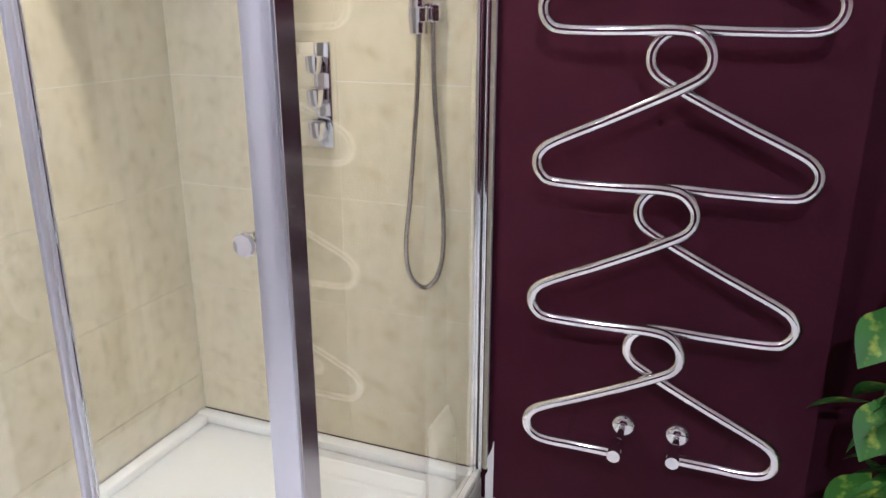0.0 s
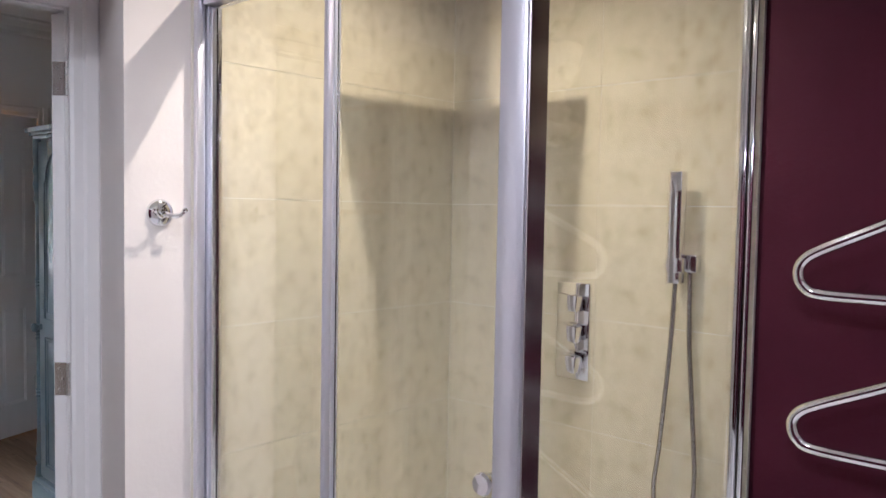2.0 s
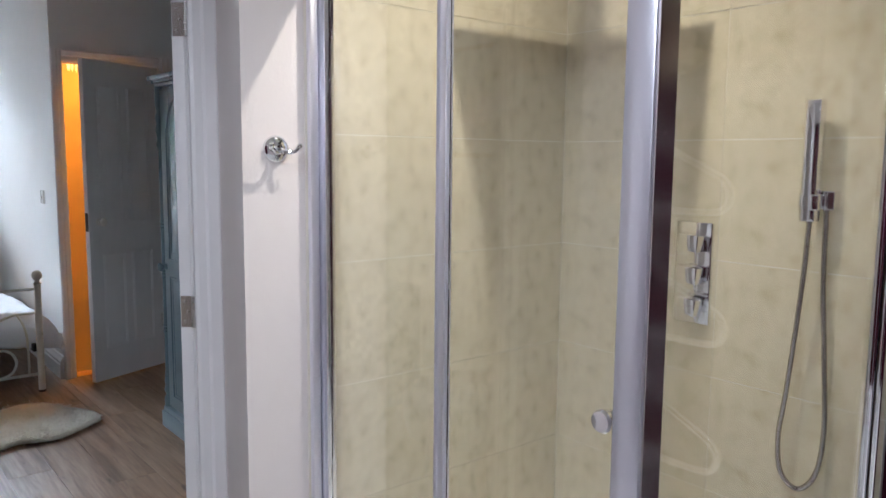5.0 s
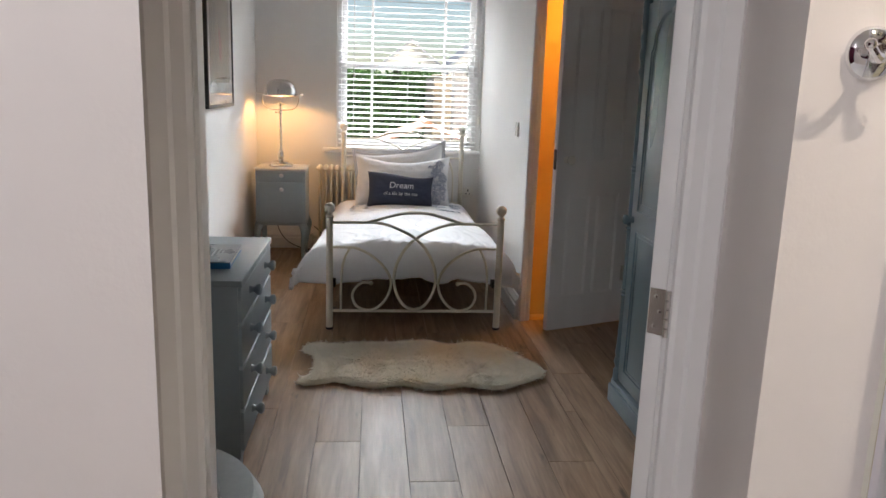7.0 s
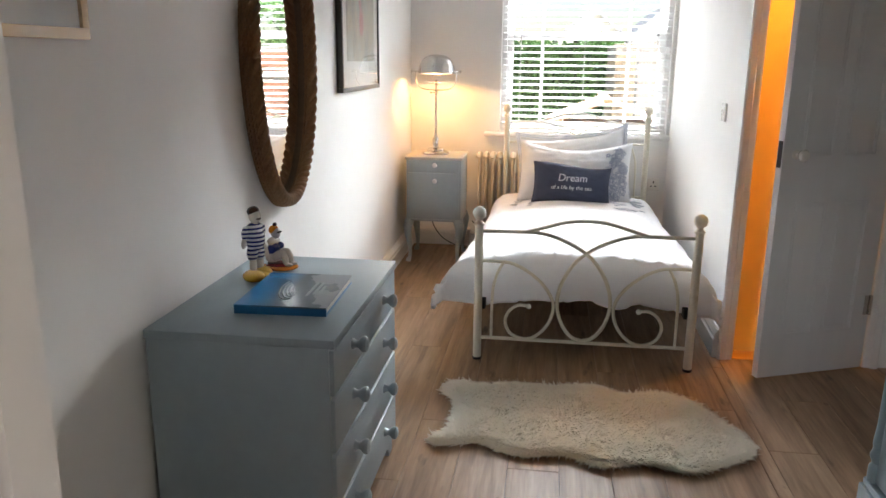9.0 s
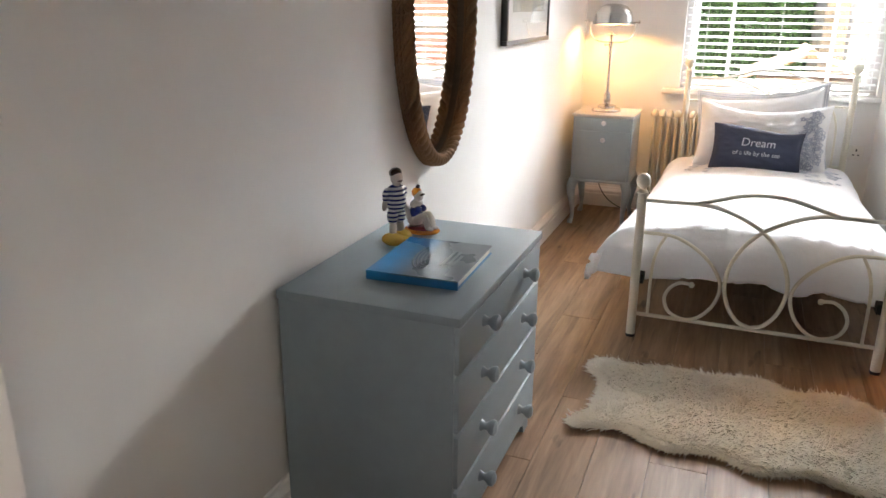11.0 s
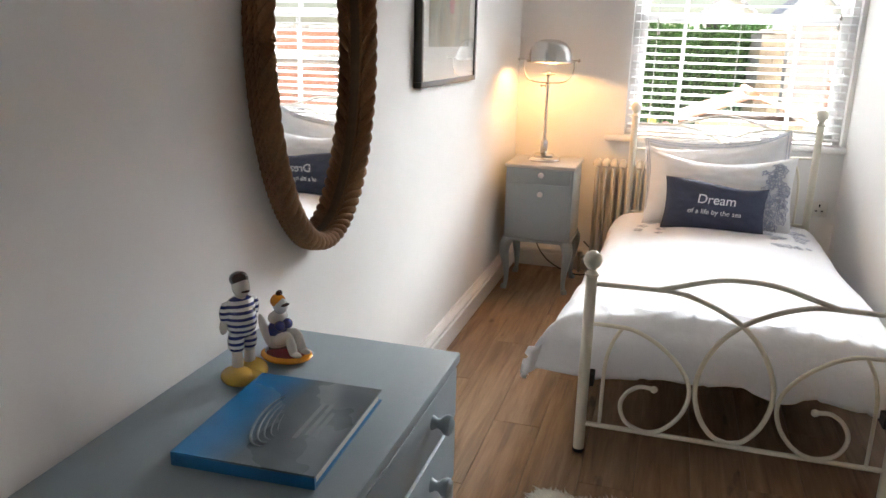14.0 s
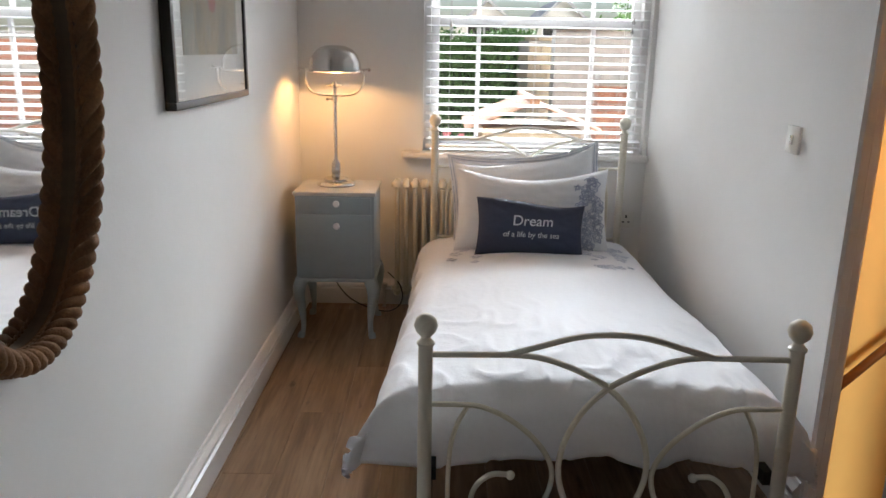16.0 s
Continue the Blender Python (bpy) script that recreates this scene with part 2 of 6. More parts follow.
# thick wall with the bathroom doorway, its sides splayed
bm = bmesh.new()
extrude_outline(bm, [(BXW, 0.815), (-1.79, 0.926), (-1.79, BYN), (BXW, BYN)], 2, -0.12, ZBA)
extrude_outline(bm, [(BXW, 0.082), (-1.79, -0.030), (-1.79, BYS), (BXW, BYS)], 2, -0.12, ZBA)
ring_mesh(bm, [[(BXW, 0.082, 1.925), (BXW, 0.815, 1.925), (BXW, 0.815, ZBA), (BXW, 0.082, ZBA)], [(-1.79, -0.030, 1.992), (-1.79, 0.926, 1.992), (-1.79, 0.926, ZBA), (-1.79, -0.030, ZBA)]])
structure("wall_doorway", bm, WALL_BATH, "thick off-white wall with a deep splayed doorway", "wall", smooth=False)
structure("wall_doorway_bedroom", boxes((XE, -1.791, 0.900, YJ, -0.12, ZB), (XE, -1.791, YS, 0.024, -0.12, ZB), (XE, -1.791, 0.024, 0.900, 1.945, ZB)), WALL, "off-white wall round the bathroom door", "wall", smooth=False)

# other bathroom walls
structure("wall_plum", boxes((BXW, BXE + 0.1, BYN, BYN + 0.1, -0.12, ZBA)), PLUM, "dark plum painted wall", "wall", smooth=False)
structure("wall_plum_breast", boxes((-0.385, 0.318, 1.72, BYN, 0.0, ZBA)), PLUM, "dark plum painted chimney breast", "wall", smooth=False)
structure("wall_bathroom_end", boxes((BXE, BXE + 0.1, BYS, BYN, -0.12, ZBA)), WALL_BATH, "off-white painted bathroom wall", "wall", smooth=False)
# unseen wall, plum so that the chrome and the post reflect something dark
structure("wall_bathroom_back", boxes((BXW, BXE + 0.1, BYS - 0.1, BYS, -0.12, ZBA)), PLUM, "dark plum painted wall", "wall", smooth=False)

# stairwell behind the stair door
structure("wall_stair_far", boxes((-5.85, -5.75, YN + 0.076, 2.35, -1.3, ZB)), OCHRE, "ochre stairwell wall", "wall", smooth=False)
structure("wall_stair_side", boxes((-5.85, XJ - 0.1, 2.35, 2.45, -1.3, ZB)), OCHRE, "ochre stairwell wall", "wall", smooth=False)
structure("wall_stair_back", boxes((-5.85, XJ - 0.1, YN + 0.062, YN + 0.075, -1.3, ZB)), OCHRE, "ochre stairwell wall", "wall", smooth=False)
structure("ceiling_stair", boxes((-5.85, XJ - 0.1, YJ + 0.102, 2.45, ZB, ZB + 0.1)), CEILING, "white stairwell ceiling", "ceiling", smooth=False)
structure("floor_stair", boxes((-5.75, XJ - 0.1, YN + 0.08, 2.35, -1.3, -1.2)), OCHRE, "carpeted stair floor", "floor", smooth=False)
structure("threshold", boxes((XJ - 0.104, XJ + 0.004, 1.287, 1.860, -0.3, 0.004), bev=0.002), BRASS_TRIM, "brass threshold strip under the stair door", "threshold")

# ---- skirting, doors, window ----
def skirting(name, a, b, normal, high=0.14):
    """Moulded skirting from a to b (x, y) on a wall that faces normal."""
    a, b, n = Vector((*a, 0)), Vector((*b, 0)), Vector((*normal, 0))
    prof = [(0, 0), (0.028, 0), (0.028, high * 0.62), (0.020, high * 0.66), (0.025, high * 0.72), (0.025, high * 0.80), (0.012, high * 0.92), (0.008, high), (0, high)]
    bm = bmesh.new()
    ring_mesh(bm, [[p + n * u + Vector((0, 0, v)) for u, v in prof] for p in (a, b)])
    return structure(name, bm, TRIM, "white gloss moulded skirting board", "skirting", smooth=False)


skirting("baseboard_mirror_wall", (XW, YS), (XE, YS), (0, 1))
skirting("baseboard_window_wall", (XW, YS + 0.03), (XW, YN - 0.03), (1, 0))
skirting("baseboard_bed_wall", (XW, YN), (XJ - 0.005, YN), (0, -1))
skirting("baseboard_wardrobe_wall", (XJ + 0.002, YJ), (XE, YJ), (0, -1))
skirting("baseboard_plum_breast", (-0.385, 1.72), (0.318, 1.72), (0, -1), 0.12)
skirting("baseboard_plum_return", (-0.385, 1.74), (-0.385, BYN), (-1, 0), 0.27)


def architrave(name, x, side, y0, y1, top, wide, lining, depth):
    """Door frame on a wall face at x: two posts and a head with a stepped moulding, and the lining behind them."""
    t = thing(name, "white gloss painted door frame with moulded edges", "door frame", (x, (y0 + y1) / 2, 0), kind="structure")
    def prof(lo, hi):
        w = hi - lo
        return [(0, lo), (0.012 * side, lo), (0.016 * side, lo + w * 0.12), (0.016 * side, lo + w * 0.40), (0.024 * side, lo + w * 0.48), (0.026 * side, lo + w * 0.85), (0.02 * side, hi), (0, hi)]
    for nm, lo, hi in (("post", y0, y0 - wide), ("post", y1, y1 + wide)):
        bm = bmesh.new()
        ring_mesh(bm, [[(x + u, v, z) for u, v in prof(lo, hi)] for z in (0.0, top + wide)])
        part(nm, bm, TRIM, t, smooth=False)
    bm = bmesh.new()
    ring_mesh(bm, [[(x + u, y, v) for u, v in prof(top, top + wide)] for y in (y0, y1)])
    part("head", bm, TRIM, t, smooth=False)
    lo, hi = sorted((x - 0.004 * side, x - depth * side))
    for nm, b in (("lining", (lo, hi, y0 - lining, y0 + 0.006, 0, top)), ("lining", (lo, hi, y1 - 0.006, y1 + lining, 0, top)), ("head_lining", (lo, hi, y0 + 0.008, y1 - 0.008, top - 0.006, top + lining))):
        part(nm, boxes(b), TRIM, t, smooth=False)
    return t


architrave("door_frame_bathroom", -1.792, 1, 0.048, 0.850, 1.915, 0.075, 0.026, 0.05)
architrave("door_frame_stair", XJ, 1, 1.285, 1.862, 1.96, 0.066, 0.012, 0.105)


# the bathroom door, swung well back into the bedroom, its hinged edge towards the bathroom
BD = pose(-1.794, 0.8455, 0.01, 0, 0, 137)
d = thing("door_1", "white painted panel door swung back into the bedroom", "door", (-1.794, 0.8455, 0.01), kind="structure")
bm = boxes((0.004, 0.762, 0.0, 0.036, 0, 1.890), bev=0.002)
bm.transform(BD)
part("leaf", bm, TRIM, d)
for x0, x1, z0, z1 in ((0.11, 0.345, 0.2, 0.80), (0.42, 0.655, 0.2, 0.80), (0.11, 0.345, 0.98, 1.75), (0.42, 0.655, 0.98, 1.75)):
    bm = bmesh.new()
    for r in (0.0, 0.012):
        tube(bm, [(x0 + r, 0.036, z0 + r), (x1 - r, 0.036, z0 + r), (x1 - r, 0.036, z1 - r), (x0 + r, 0.036, z1 - r)], 0.0035, 6, closed=True)
    bm.transform(BD)
    part("panel_moulding", bm, TRIM, d)
for z in (0.22, 0.970, 1.730):
    bm = boxes((0.0022, 0.0045, 0.003, 0.033, z - 0.042, z + 0.042))
    bm.transform(BD)
    h = part("hinge", bm, STEEL, d, "steel butt hinge")
    bm = bmesh.new()
    for k in range(5):
        tube(bm, [(-0.001, -0.002, z - 0.042 + 0.0172 * k), (-0.001, -0.002, z - 0.042 + 0.0172 * k + 0.015)], 0.0055, 8)
    bm.transform(BD)
    part("knuckle", bm, STEEL, h)
    for k, u in ((-0.027, 0.022), (0.0, 0.014), (0.027, 0.022)):
        bm = bmesh.new()
        lathe(bm, [(0.0, 0), (0.0045, 0), (0.0035, 0.0012), (0.0, 0.0014)], Matrix.Translation((0.0022, u, z + k)) @ pose(0, 0, 0, 0, -90, 0), 8)
        bm.transform(BD)
        part("screw", bm, CHROME, h)

# the stair door, ajar into the bedroom
SD = pose(-4.866, 1.845, 0.01, 0, 0, math.degrees(math.atan2(-0.505, 0.210)))
d = thing("door_2", "grey-white painted panel door standing ajar", "door", (-4.866, 1.845, 0.01), kind="structure")
bm = bmesh.new()
bx(bm, 0, 0.547, -0.036, 0.0, 0, 1.945, bev=0.002)
bm.transform(SD)
leaf = part("leaf", bm, DOOR_PAINT, d)
for x0, x1, z0, z1 in ((0.09, 0.245, 0.2, 0.78), (0.30, 0.455, 0.2, 0.78), (0.09, 0.245, 0.98, 1.8), (0.30, 0.455, 0.98, 1.8)):
    for side in (0.0, -0.036):
        bm = bmesh.new()
        for r in (0.0, 0.012):
            tube(bm, [(x0 + r, side, z0 + r), (x1 - r, side, z0 + r), (x1 - r, side, z1 - r), (x0 + r, side, z1 - r)], 0.0035, 6, closed=True)
        bm.transform(SD)
        part("panel_moulding", bm, DOOR_PAINT, d)
bm = bmesh.new()
lathe(bm, [(0.0, 0), (0.020, 0), (0.020, 0.004), (0.009, 0.008), (0.009, 0.022), (0.022, 0.034), (0.026, 0.046), (0.020, 0.056), (0.0, 0.060)], pose(0.482, 0.0, 0.985, -90, 0, 0))
bm.transform(SD)
part("knob", bm, PORCELAIN, d, "white china door knob")
bm = boxes((0.546, 0.549, -0.03, -0.006, 0.93, 1.04))
bm.transform(SD)
part("latch_plate", bm, BLACK, d, "black latch plate")
for z in (0.30, 1.70):
    bm = bmesh.new()
    tube(bm, [(0.0, 0.006, z - 0.045), (0.0, 0.006, z + 0.045)], 0.007, 8)
    bx(bm, 0.0, 0.03, 0.0005, 0.003, z - 0.045, z + 0.045)
    bm.transform(SD)
    part("hinge", bm, STEEL, d, "steel butt hinge")

# sash window with two sashes of three panes
w = thing("window_1", "white painted wooden sash window", "window", (-7.05, 0.61, WZ0), kind="structure")
MEET = 1.52
part("frame", boxes((-7.10, -6.985, WY0, WY0 + 0.035, WZ0, WZ1), (-7.10, -6.985, WY1 - 0.035, WY1, WZ0, WZ1), (-7.10, -6.985, WY0 + 0.035, WY1 - 0.035, WZ1 - 0.04, WZ1)), TRIM, w, smooth=False)
for nm, x, z0, z1 in (("lower_sash", -7.025, WZ0 + 0.01, MEET + 0.02), ("upper_sash", -7.065, MEET - 0.02, WZ1 - 0.04)):
    y0, y1 = WY0 + 0.037, WY1 - 0.037
    bm = bmesh.new()
    bx(bm, x - 0.018, x + 0.018, y0, y0 + 0.042, z0, z1, bev=0.003)
    bx(bm, x - 0.018, x + 0.018, y1 - 0.042, y1, z0, z1, bev=0.003)
    bx(bm, x - 0.018, x + 0.018, y0 + 0.042, y1 - 0.042, z0, z0 + (0.06 if nm == "lower_sash" else 0.035), bev=0.003)
    bx(bm, x - 0.018, x + 0.018, y0 + 0.042, y1 - 0.042, z1 - 0.036, z1, bev=0.003)
    s = part(nm, bm, TRIM, w)
    for yb in (0.315, 0.916):
        part("glazing_bar", boxes((x - 0.014, x + 0.014, yb - 0.011, yb + 0.011, z0 + 0.03, z1 - 0.03), bev=0.003), TRIM, s)
    for a, b in ((y0 + 0.03, 0.31), (0.32, 0.911), (0.921, y1 - 0.03)):
        g = part("pane", boxes((x - 0.002, x + 0.002, a, b, z0 + 0.03, z1 - 0.03)), PANE, s, smooth=False)
        g.visible_shadow = False
for y in (0.315, 0.905):
    bm = bmesh.new()
    bx(bm, -7.006, -7.001, y - 0.025, y + 0.025, 0.880, 0.897)
    tube(bm, curve([(-7.003, y - 0.017, 0.890), (-6.985, y - 0.014, 0.893), (-6.985, y + 0.014, 0.893), (-7.003, y + 0.017, 0.890)], 4), 0.004, 6)
    part("sash_lift", bm, STEEL, w, "small steel sash lift")
bm = bmesh.new()
bx(bm, -7.02, XW + 0.001, WY0 + 0.002, WY1 - 0.002, WZ0 - 0.03, WZ0 + 0.004)
bx(bm, XW + 0.001, XW + 0.055, WY0 - 0.11, YN - 0.001, WZ0 - 0.032, WZ0 + 0.002, bev=0.010, seg=3)
part("sill", bm, TRIM, w)

# venetian blind, lowered, slats level
b = thing("venetian_blind", "white wooden venetian blind lowered with slats level", "blind", (-6.965, 0.61, 0.90))
BX = -6.957
part("head_rail", boxes((BX - 0.028, BX + 0.028, WY0 + 0.012, WY1 - 0.012, WZ1 - 0.055, WZ1 - 0.003), bev=0.003), TRIM, b)
part("bottom_rail", boxes((BX - 0.025, BX + 0.025, WY0 + 0.014, WY1 - 0.014, 0.872, 0.888), bev=0.004), TRIM, b)
SLAT = mat("blind_slat", (0.80, 0.80, 0.80), 0.4, vary=0.02)
bm = bmesh.new()
rings = []
tilt = radians(-9)
for y in (WY0 + 0.014, WY1 - 0.014):
    top = [(BX + u * math.cos(tilt), 0.003 - 14 * u * u * 0.12 + u * math.sin(tilt)) for u in (-0.0245, -0.012, 0, 0.012, 0.0245)]
    rings.append([(x, y, z) for x, z in top] + [(x, y, z - 0.0026) for x, z in top[::-1]])
ring_mesh(bm, rings)
first = part("slat", bm, SLAT, b, smooth=False)
n_slat = 27
for k in range(n_slat):
    z = 0.918 + 0.0445 * k
    ob = first if k == 0 else new("slat", first.data)
    ob.parent = b
    ob.location = (0, 0, z)
for y in (0.165, 0.61, 1.07):
    for dx in (-0.0265, 0.0265):
        bm = bmesh.new()
        tube(bm, [(BX + dx, y, 0.88), (BX + dx, y, WZ1 - 0.05)], 0.0009, 5)
        part("ladder_cord", bm, TRIM, b)
for y, zl in ((0.168, 1.52), (0.172, 1.46), (1.095, 1.50), (1.10, 1.55)):
    bm = bmesh.new()
    tube(bm, [(BX + 0.032, y, zl), (BX + 0.032, y, WZ1 - 0.05)], 0.0011, 5)
    c = part("pull_cord", bm, TRIM, b)
    bm = bmesh.new()
    lathe(bm, [(0.002, 0.03), (0.004, 0.026), (0.009, 0.008), (0.008, 0.0), (0.0, -0.001)], Matrix.Translation((BX + 0.032, y, zl - 0.03)), 10)
    part("acorn", bm, STEEL, c, "small acorn-shaped cord pull")

# switch and sockets
def wall_plate(name, label, m, keys):
    t = thing(name, label, "switch" if "switch" in name else "socket", m.translation)
    bm = boxes((-0.043, 0.043, -0.009, 0.0, -0.043, 0.043), bev=0.003)
    bm.transform(m)
    p = part("plate", bm, PORCELAIN, t)
    for k in keys:
        bm = boxes((k[0] - k[2], k[0] + k[2], -0.014, -0.008, k[1] - k[3], k[1] + k[3]), bev=0.0015)
        bm.transform(m)
        part("rocker", bm, STEEL if "switch" in name else BLACK, t)


wall_plate("light_switch", "white light switch on the wall beside the bed", pose(-5.25, YN, 1.125), [(0, 0, 0.008, 0.014)])
wall_plate("wall_socket", "white wall socket behind the pillows", pose(XW, 1.14, 0.50, 0, 0, 90), [(0, 0.018, 0.004, 0.008), (-0.015, -0.012, 0.006, 0.003), (0.015, -0.012, 0.006, 0.003)])

# cornice along the bedroom ceiling
def cornice(name, a, b, normal):
    a, b, n = Vector((*a, ZB)), Vector((*b, ZB)), Vector((*normal, 0))
    prof = [(0, 0), (0.09, 0), (0.085, -0.012), (0.06, -0.02), (0.03, -0.05), (0.02, -0.075), (0.012, -0.085), (0, -0.09)]
    bm = bmesh.new()
    ring_mesh(bm, [[p + n * u + Vector((0, 0, v)) for u, v in prof] for p in (a, b)])
    structure(name, bm, CEILING, "white plaster cornice below the ceiling", "cornice", smooth=False)


cornice("trim_cornice_stair", (XJ, YN), (XJ, YJ), (1, 0))
cornice("trim_cornice_wardrobe", (XJ, YJ), (XE, YJ), (0, -1))
cornice("trim_cornice_mirror", (XW, YS), (XE, YS), (0, 1))
cornice("trim_cornice_window", (XW, YS + 0.09), (XW, YN), (1, 0))

# ---- the bed ----
YB0, YB1, XF, XH = 0.097, 1.053, -4.71, -6.742
YC = (YB0 + YB1) / 2


def bed_post(parent, x, y, top):
    bm = bmesh.new()
    lathe(bm, [(0.0, 0.012), (0.019, 0.012), (0.019, top - 0.055), (0.023, top - 0.052), (0.024, top - 0.046), (0.019, top - 0.042), (0.013, top - 0.034), (0.013, top - 0.030), (0.026, top - 0.016), (0.031, top), (0.026, top + 0.018), (0.012, top + 0.029), (0.0, top + 0.031)], Matrix.Translation((x, y, 0)), 20)
    p = part("post", bm, IVORY, parent)
    bm = bmesh.new()
    lathe(bm, [(0.0, 0), (0.019, 0), (0.0205, 0.004), (0.0205, 0.013), (0.0, 0.013)], Matrix.Translation((x, y, 0)), 16)
    part("rubber_foot", bm, BLACK, p, "black rubber foot cap")


def bed_end(parent, x, top, rise):
    """Bent-rod panel between two posts; rise lifts the whole drawing."""
    r = 0.0085
    def rod(name, pts, rad=r):
        bm = bmesh.new()
        tube(bm, pts, rad, 8)
        return part(name, bm, IVORY, parent)
    def at(v, z):
        return (x, YC + v, z + rise)
    h = (YB1 - YB0) / 2
    rod("arch", curve([at(-0.27, 0.616), at(-0.19, 0.640), at(-0.09, 0.668), at(0.0, 0.676), at(0.09, 0.668), at(0.19, 0.640), at(0.27, 0.616)], 6))
    for s in (-1, 1):
        rod("top_bow", [at(s * h, 0.615)] + curve([at(s * 0.30, 0.617), at(s * 0.22, 0.616), at(s * 0.15, 0.602), at(s * 0.07, 0.570), at(0, 0.528), at(-s * 0.06, 0.465), at(-s * 0.105, 0.375), at(-s * 0.118, 0.285), at(-s * 0.095, 0.195), at(-s * 0.05, 0.135), at(0, 0.117)], 6))
        rod("side_scroll", [at(s * h, 0.476)] + curve([at(s * 0.40, 0.476), at(s * 0.33, 0.470), at(s * 0.25, 0.432), at(s * 0.175, 0.365), at(s * 0.135, 0.285), at(s * 0.150, 0.200), at(s * 0.20, 0.135), at(s * 0.260, 0.112), at(s * 0.325, 0.135), at(s * 0.350, 0.190), at(s * 0.335, 0.240), at(s * 0.295, 0.272), at(s * 0.250, 0.272)], 6), 0.0075)
        bm = bmesh.new()
        bmesh.ops.create_uvsphere(bm, u_segments=12, v_segments=8, radius=0.0125, matrix=Matrix.Translation(at(s * 0.246, 0.270)))
        part("scroll_end", bm, IVORY, parent)
        rod("strut", curve([at(s * 0.365, 0.474), at(s * 0.395, 0.41), at(s * 0.412, 0.32), at(s * 0.414, 0.112)], 6), 0.0065)
    rod("bottom_bar", [at(-h, 0.108), at(h, 0.108)], 0.009)


bed = thing("bed", "ivory painted metal single bed with bent-rod ends", "bed", (-5.7, YC, 0))
for y in (YB0, YB1):
    bed_post(bed, XF, y, 0.695)
    bed_post(bed, XH, y, 1.032)
bed_end(bed, XF, 0.695, 0.0)
bed_end(bed, XH, 1.032, 0.325)
for y in (YB0 + 0.02, YB1 - 0.02):
    part("side_rail", boxes((XH + 0.02, XF - 0.02, y - 0.012, y + 0.012, 0.240, 0.280)), BLACK, bed, "black steel side rail", smooth=False)
for k in range(11):
    x = XH + 0.12 + k * 0.165
    part("slat", boxes((x, x + 0.06, YB0 + 0.035, YB1 - 0.035, 0.262, 0.276)), BLACK, bed, smooth=False)
mt = solo("mattress", boxes((XH + 0.03, XF - 0.15, YB0 + 0.01, YB1 - 0.01, 0.281, 0.41), bev=0.03), LINEN, "white single mattress on the bed", "mattress", (-5.7, YC, 0.281))

# duvet: folded over the sides and the foot, with soft creases
bm = bmesh.new()
NU, NV = 120, 130
r_edge = 0.10
x_head, x_foot = -6.60, -4.87
grid = []
for j in range(NV + 1):
    q = j / NV * (x_foot - x_head + 0.27)
    widen = max(0.0, min(q / (x_foot - x_head), 1.0) - 0.35) / 0.65
    row = []
    for i in range(NU + 1):
        side = i / NU * 2 - 1
        w_top = 0.425 + (0.075 if side < 0 else 0.045) * widen
        p = side * (w_top + 0.27)
        ex, eq = max(abs(p) - w_top, 0.0), max(q - (x_foot - x_head), 0.0)
        s = 1 if p > 0 else -1
        def fold(e):
            a = min(e / r_edge, math.pi / 2)
            return r_edge * math.sin(a), r_edge * (1 - math.cos(a)) + max(0.0, e - r_edge * math.pi / 2)
        ox, dx = fold(ex)
        oq, dq = fold(eq)
        drop = max(dx, dq) + 0.25 * min(dx, dq)
        flare = 0.16 * drop
        y = YC + s * (min(abs(p), w_top) + ox + (flare * (1.2 if s < 0 else 0.6) if ex else 0)) - 0.01
        x = x_head + min(q, x_foot - x_head) + oq * 0.75 + (flare * 0.15 if eq else 0)
        z = 0.452 + 0.035 * (1 - (p / w_top) ** 2 if abs(p) < w_top else 0) - drop
        if eq and ex:
            y += s * 0.03 * min(eq / 0.2, 1)
        n1 = noise.noise(Vector((x * 2.1, y * 2.6, 3)))
        n2 = noise.noise(Vector((x * 5 + y * 7, y * 4 - x * 2, 7)))
        n3 = 1 - abs(noise.noise(Vector((x * 4.5 + y * 5.5, y * 9 - x * 3, 17)))) * 2
        near = max(0.0, 1 - abs(x - x_foot) / 0.8)
        z += n1 * 0.016 + n2 * 0.004 + max(n3 - 0.6, 0) * 0.022 * (0.15 + near)
        if drop > 0.05:
            wv = math.sin(x * 21 + 2 * n1) * 0.012 * min(drop / 0.2, 1)
            y += s * wv if ex else 0
            x += math.sin(y * 19 + 3 * n1) * 0.006 if eq else 0
            z += noise.noise(Vector((x * 6, y * 6, 31))) * 0.03 * min(drop / 0.2, 1)
        if y < YB0 + 0.02 and x > XF - 0.075:
            x = XF - 0.075 + (x - XF + 0.075) * 0.2
        x = min(x, XF - 0.022)
        row.append(bm.verts.new((x, min(y, YN - 0.025), z)))
    grid.append(row)
for a, b2 in zip(grid, grid[1:]):
    for i in range(NU):
        bm.faces.new((a[i], a[i + 1], b2[i + 1], b2[i]))
skin = [v.co.copy() for row in grid for v in row]
DUVET = mat("duvet_cotton", (0.80, 0.81, 0.85), 0.9, vary=0.025, grain=60, stain=3, bump=0.35, bump_scale=45, sheen=0.2)
dv = solo("duvet", bm, DUVET, "white cotton duvet, creased and hanging over the bed sides", "duvet", (-5.7, YC, 0.41), angle=80)
so = dv.modifiers.new("thick", "SOLIDIFY")
so.thickness, so.offset = 0.018, -1
EMB = mat("blue_embroidery", (0.34, 0.38, 0.50), 0.9, vary=0.2, grain=90)


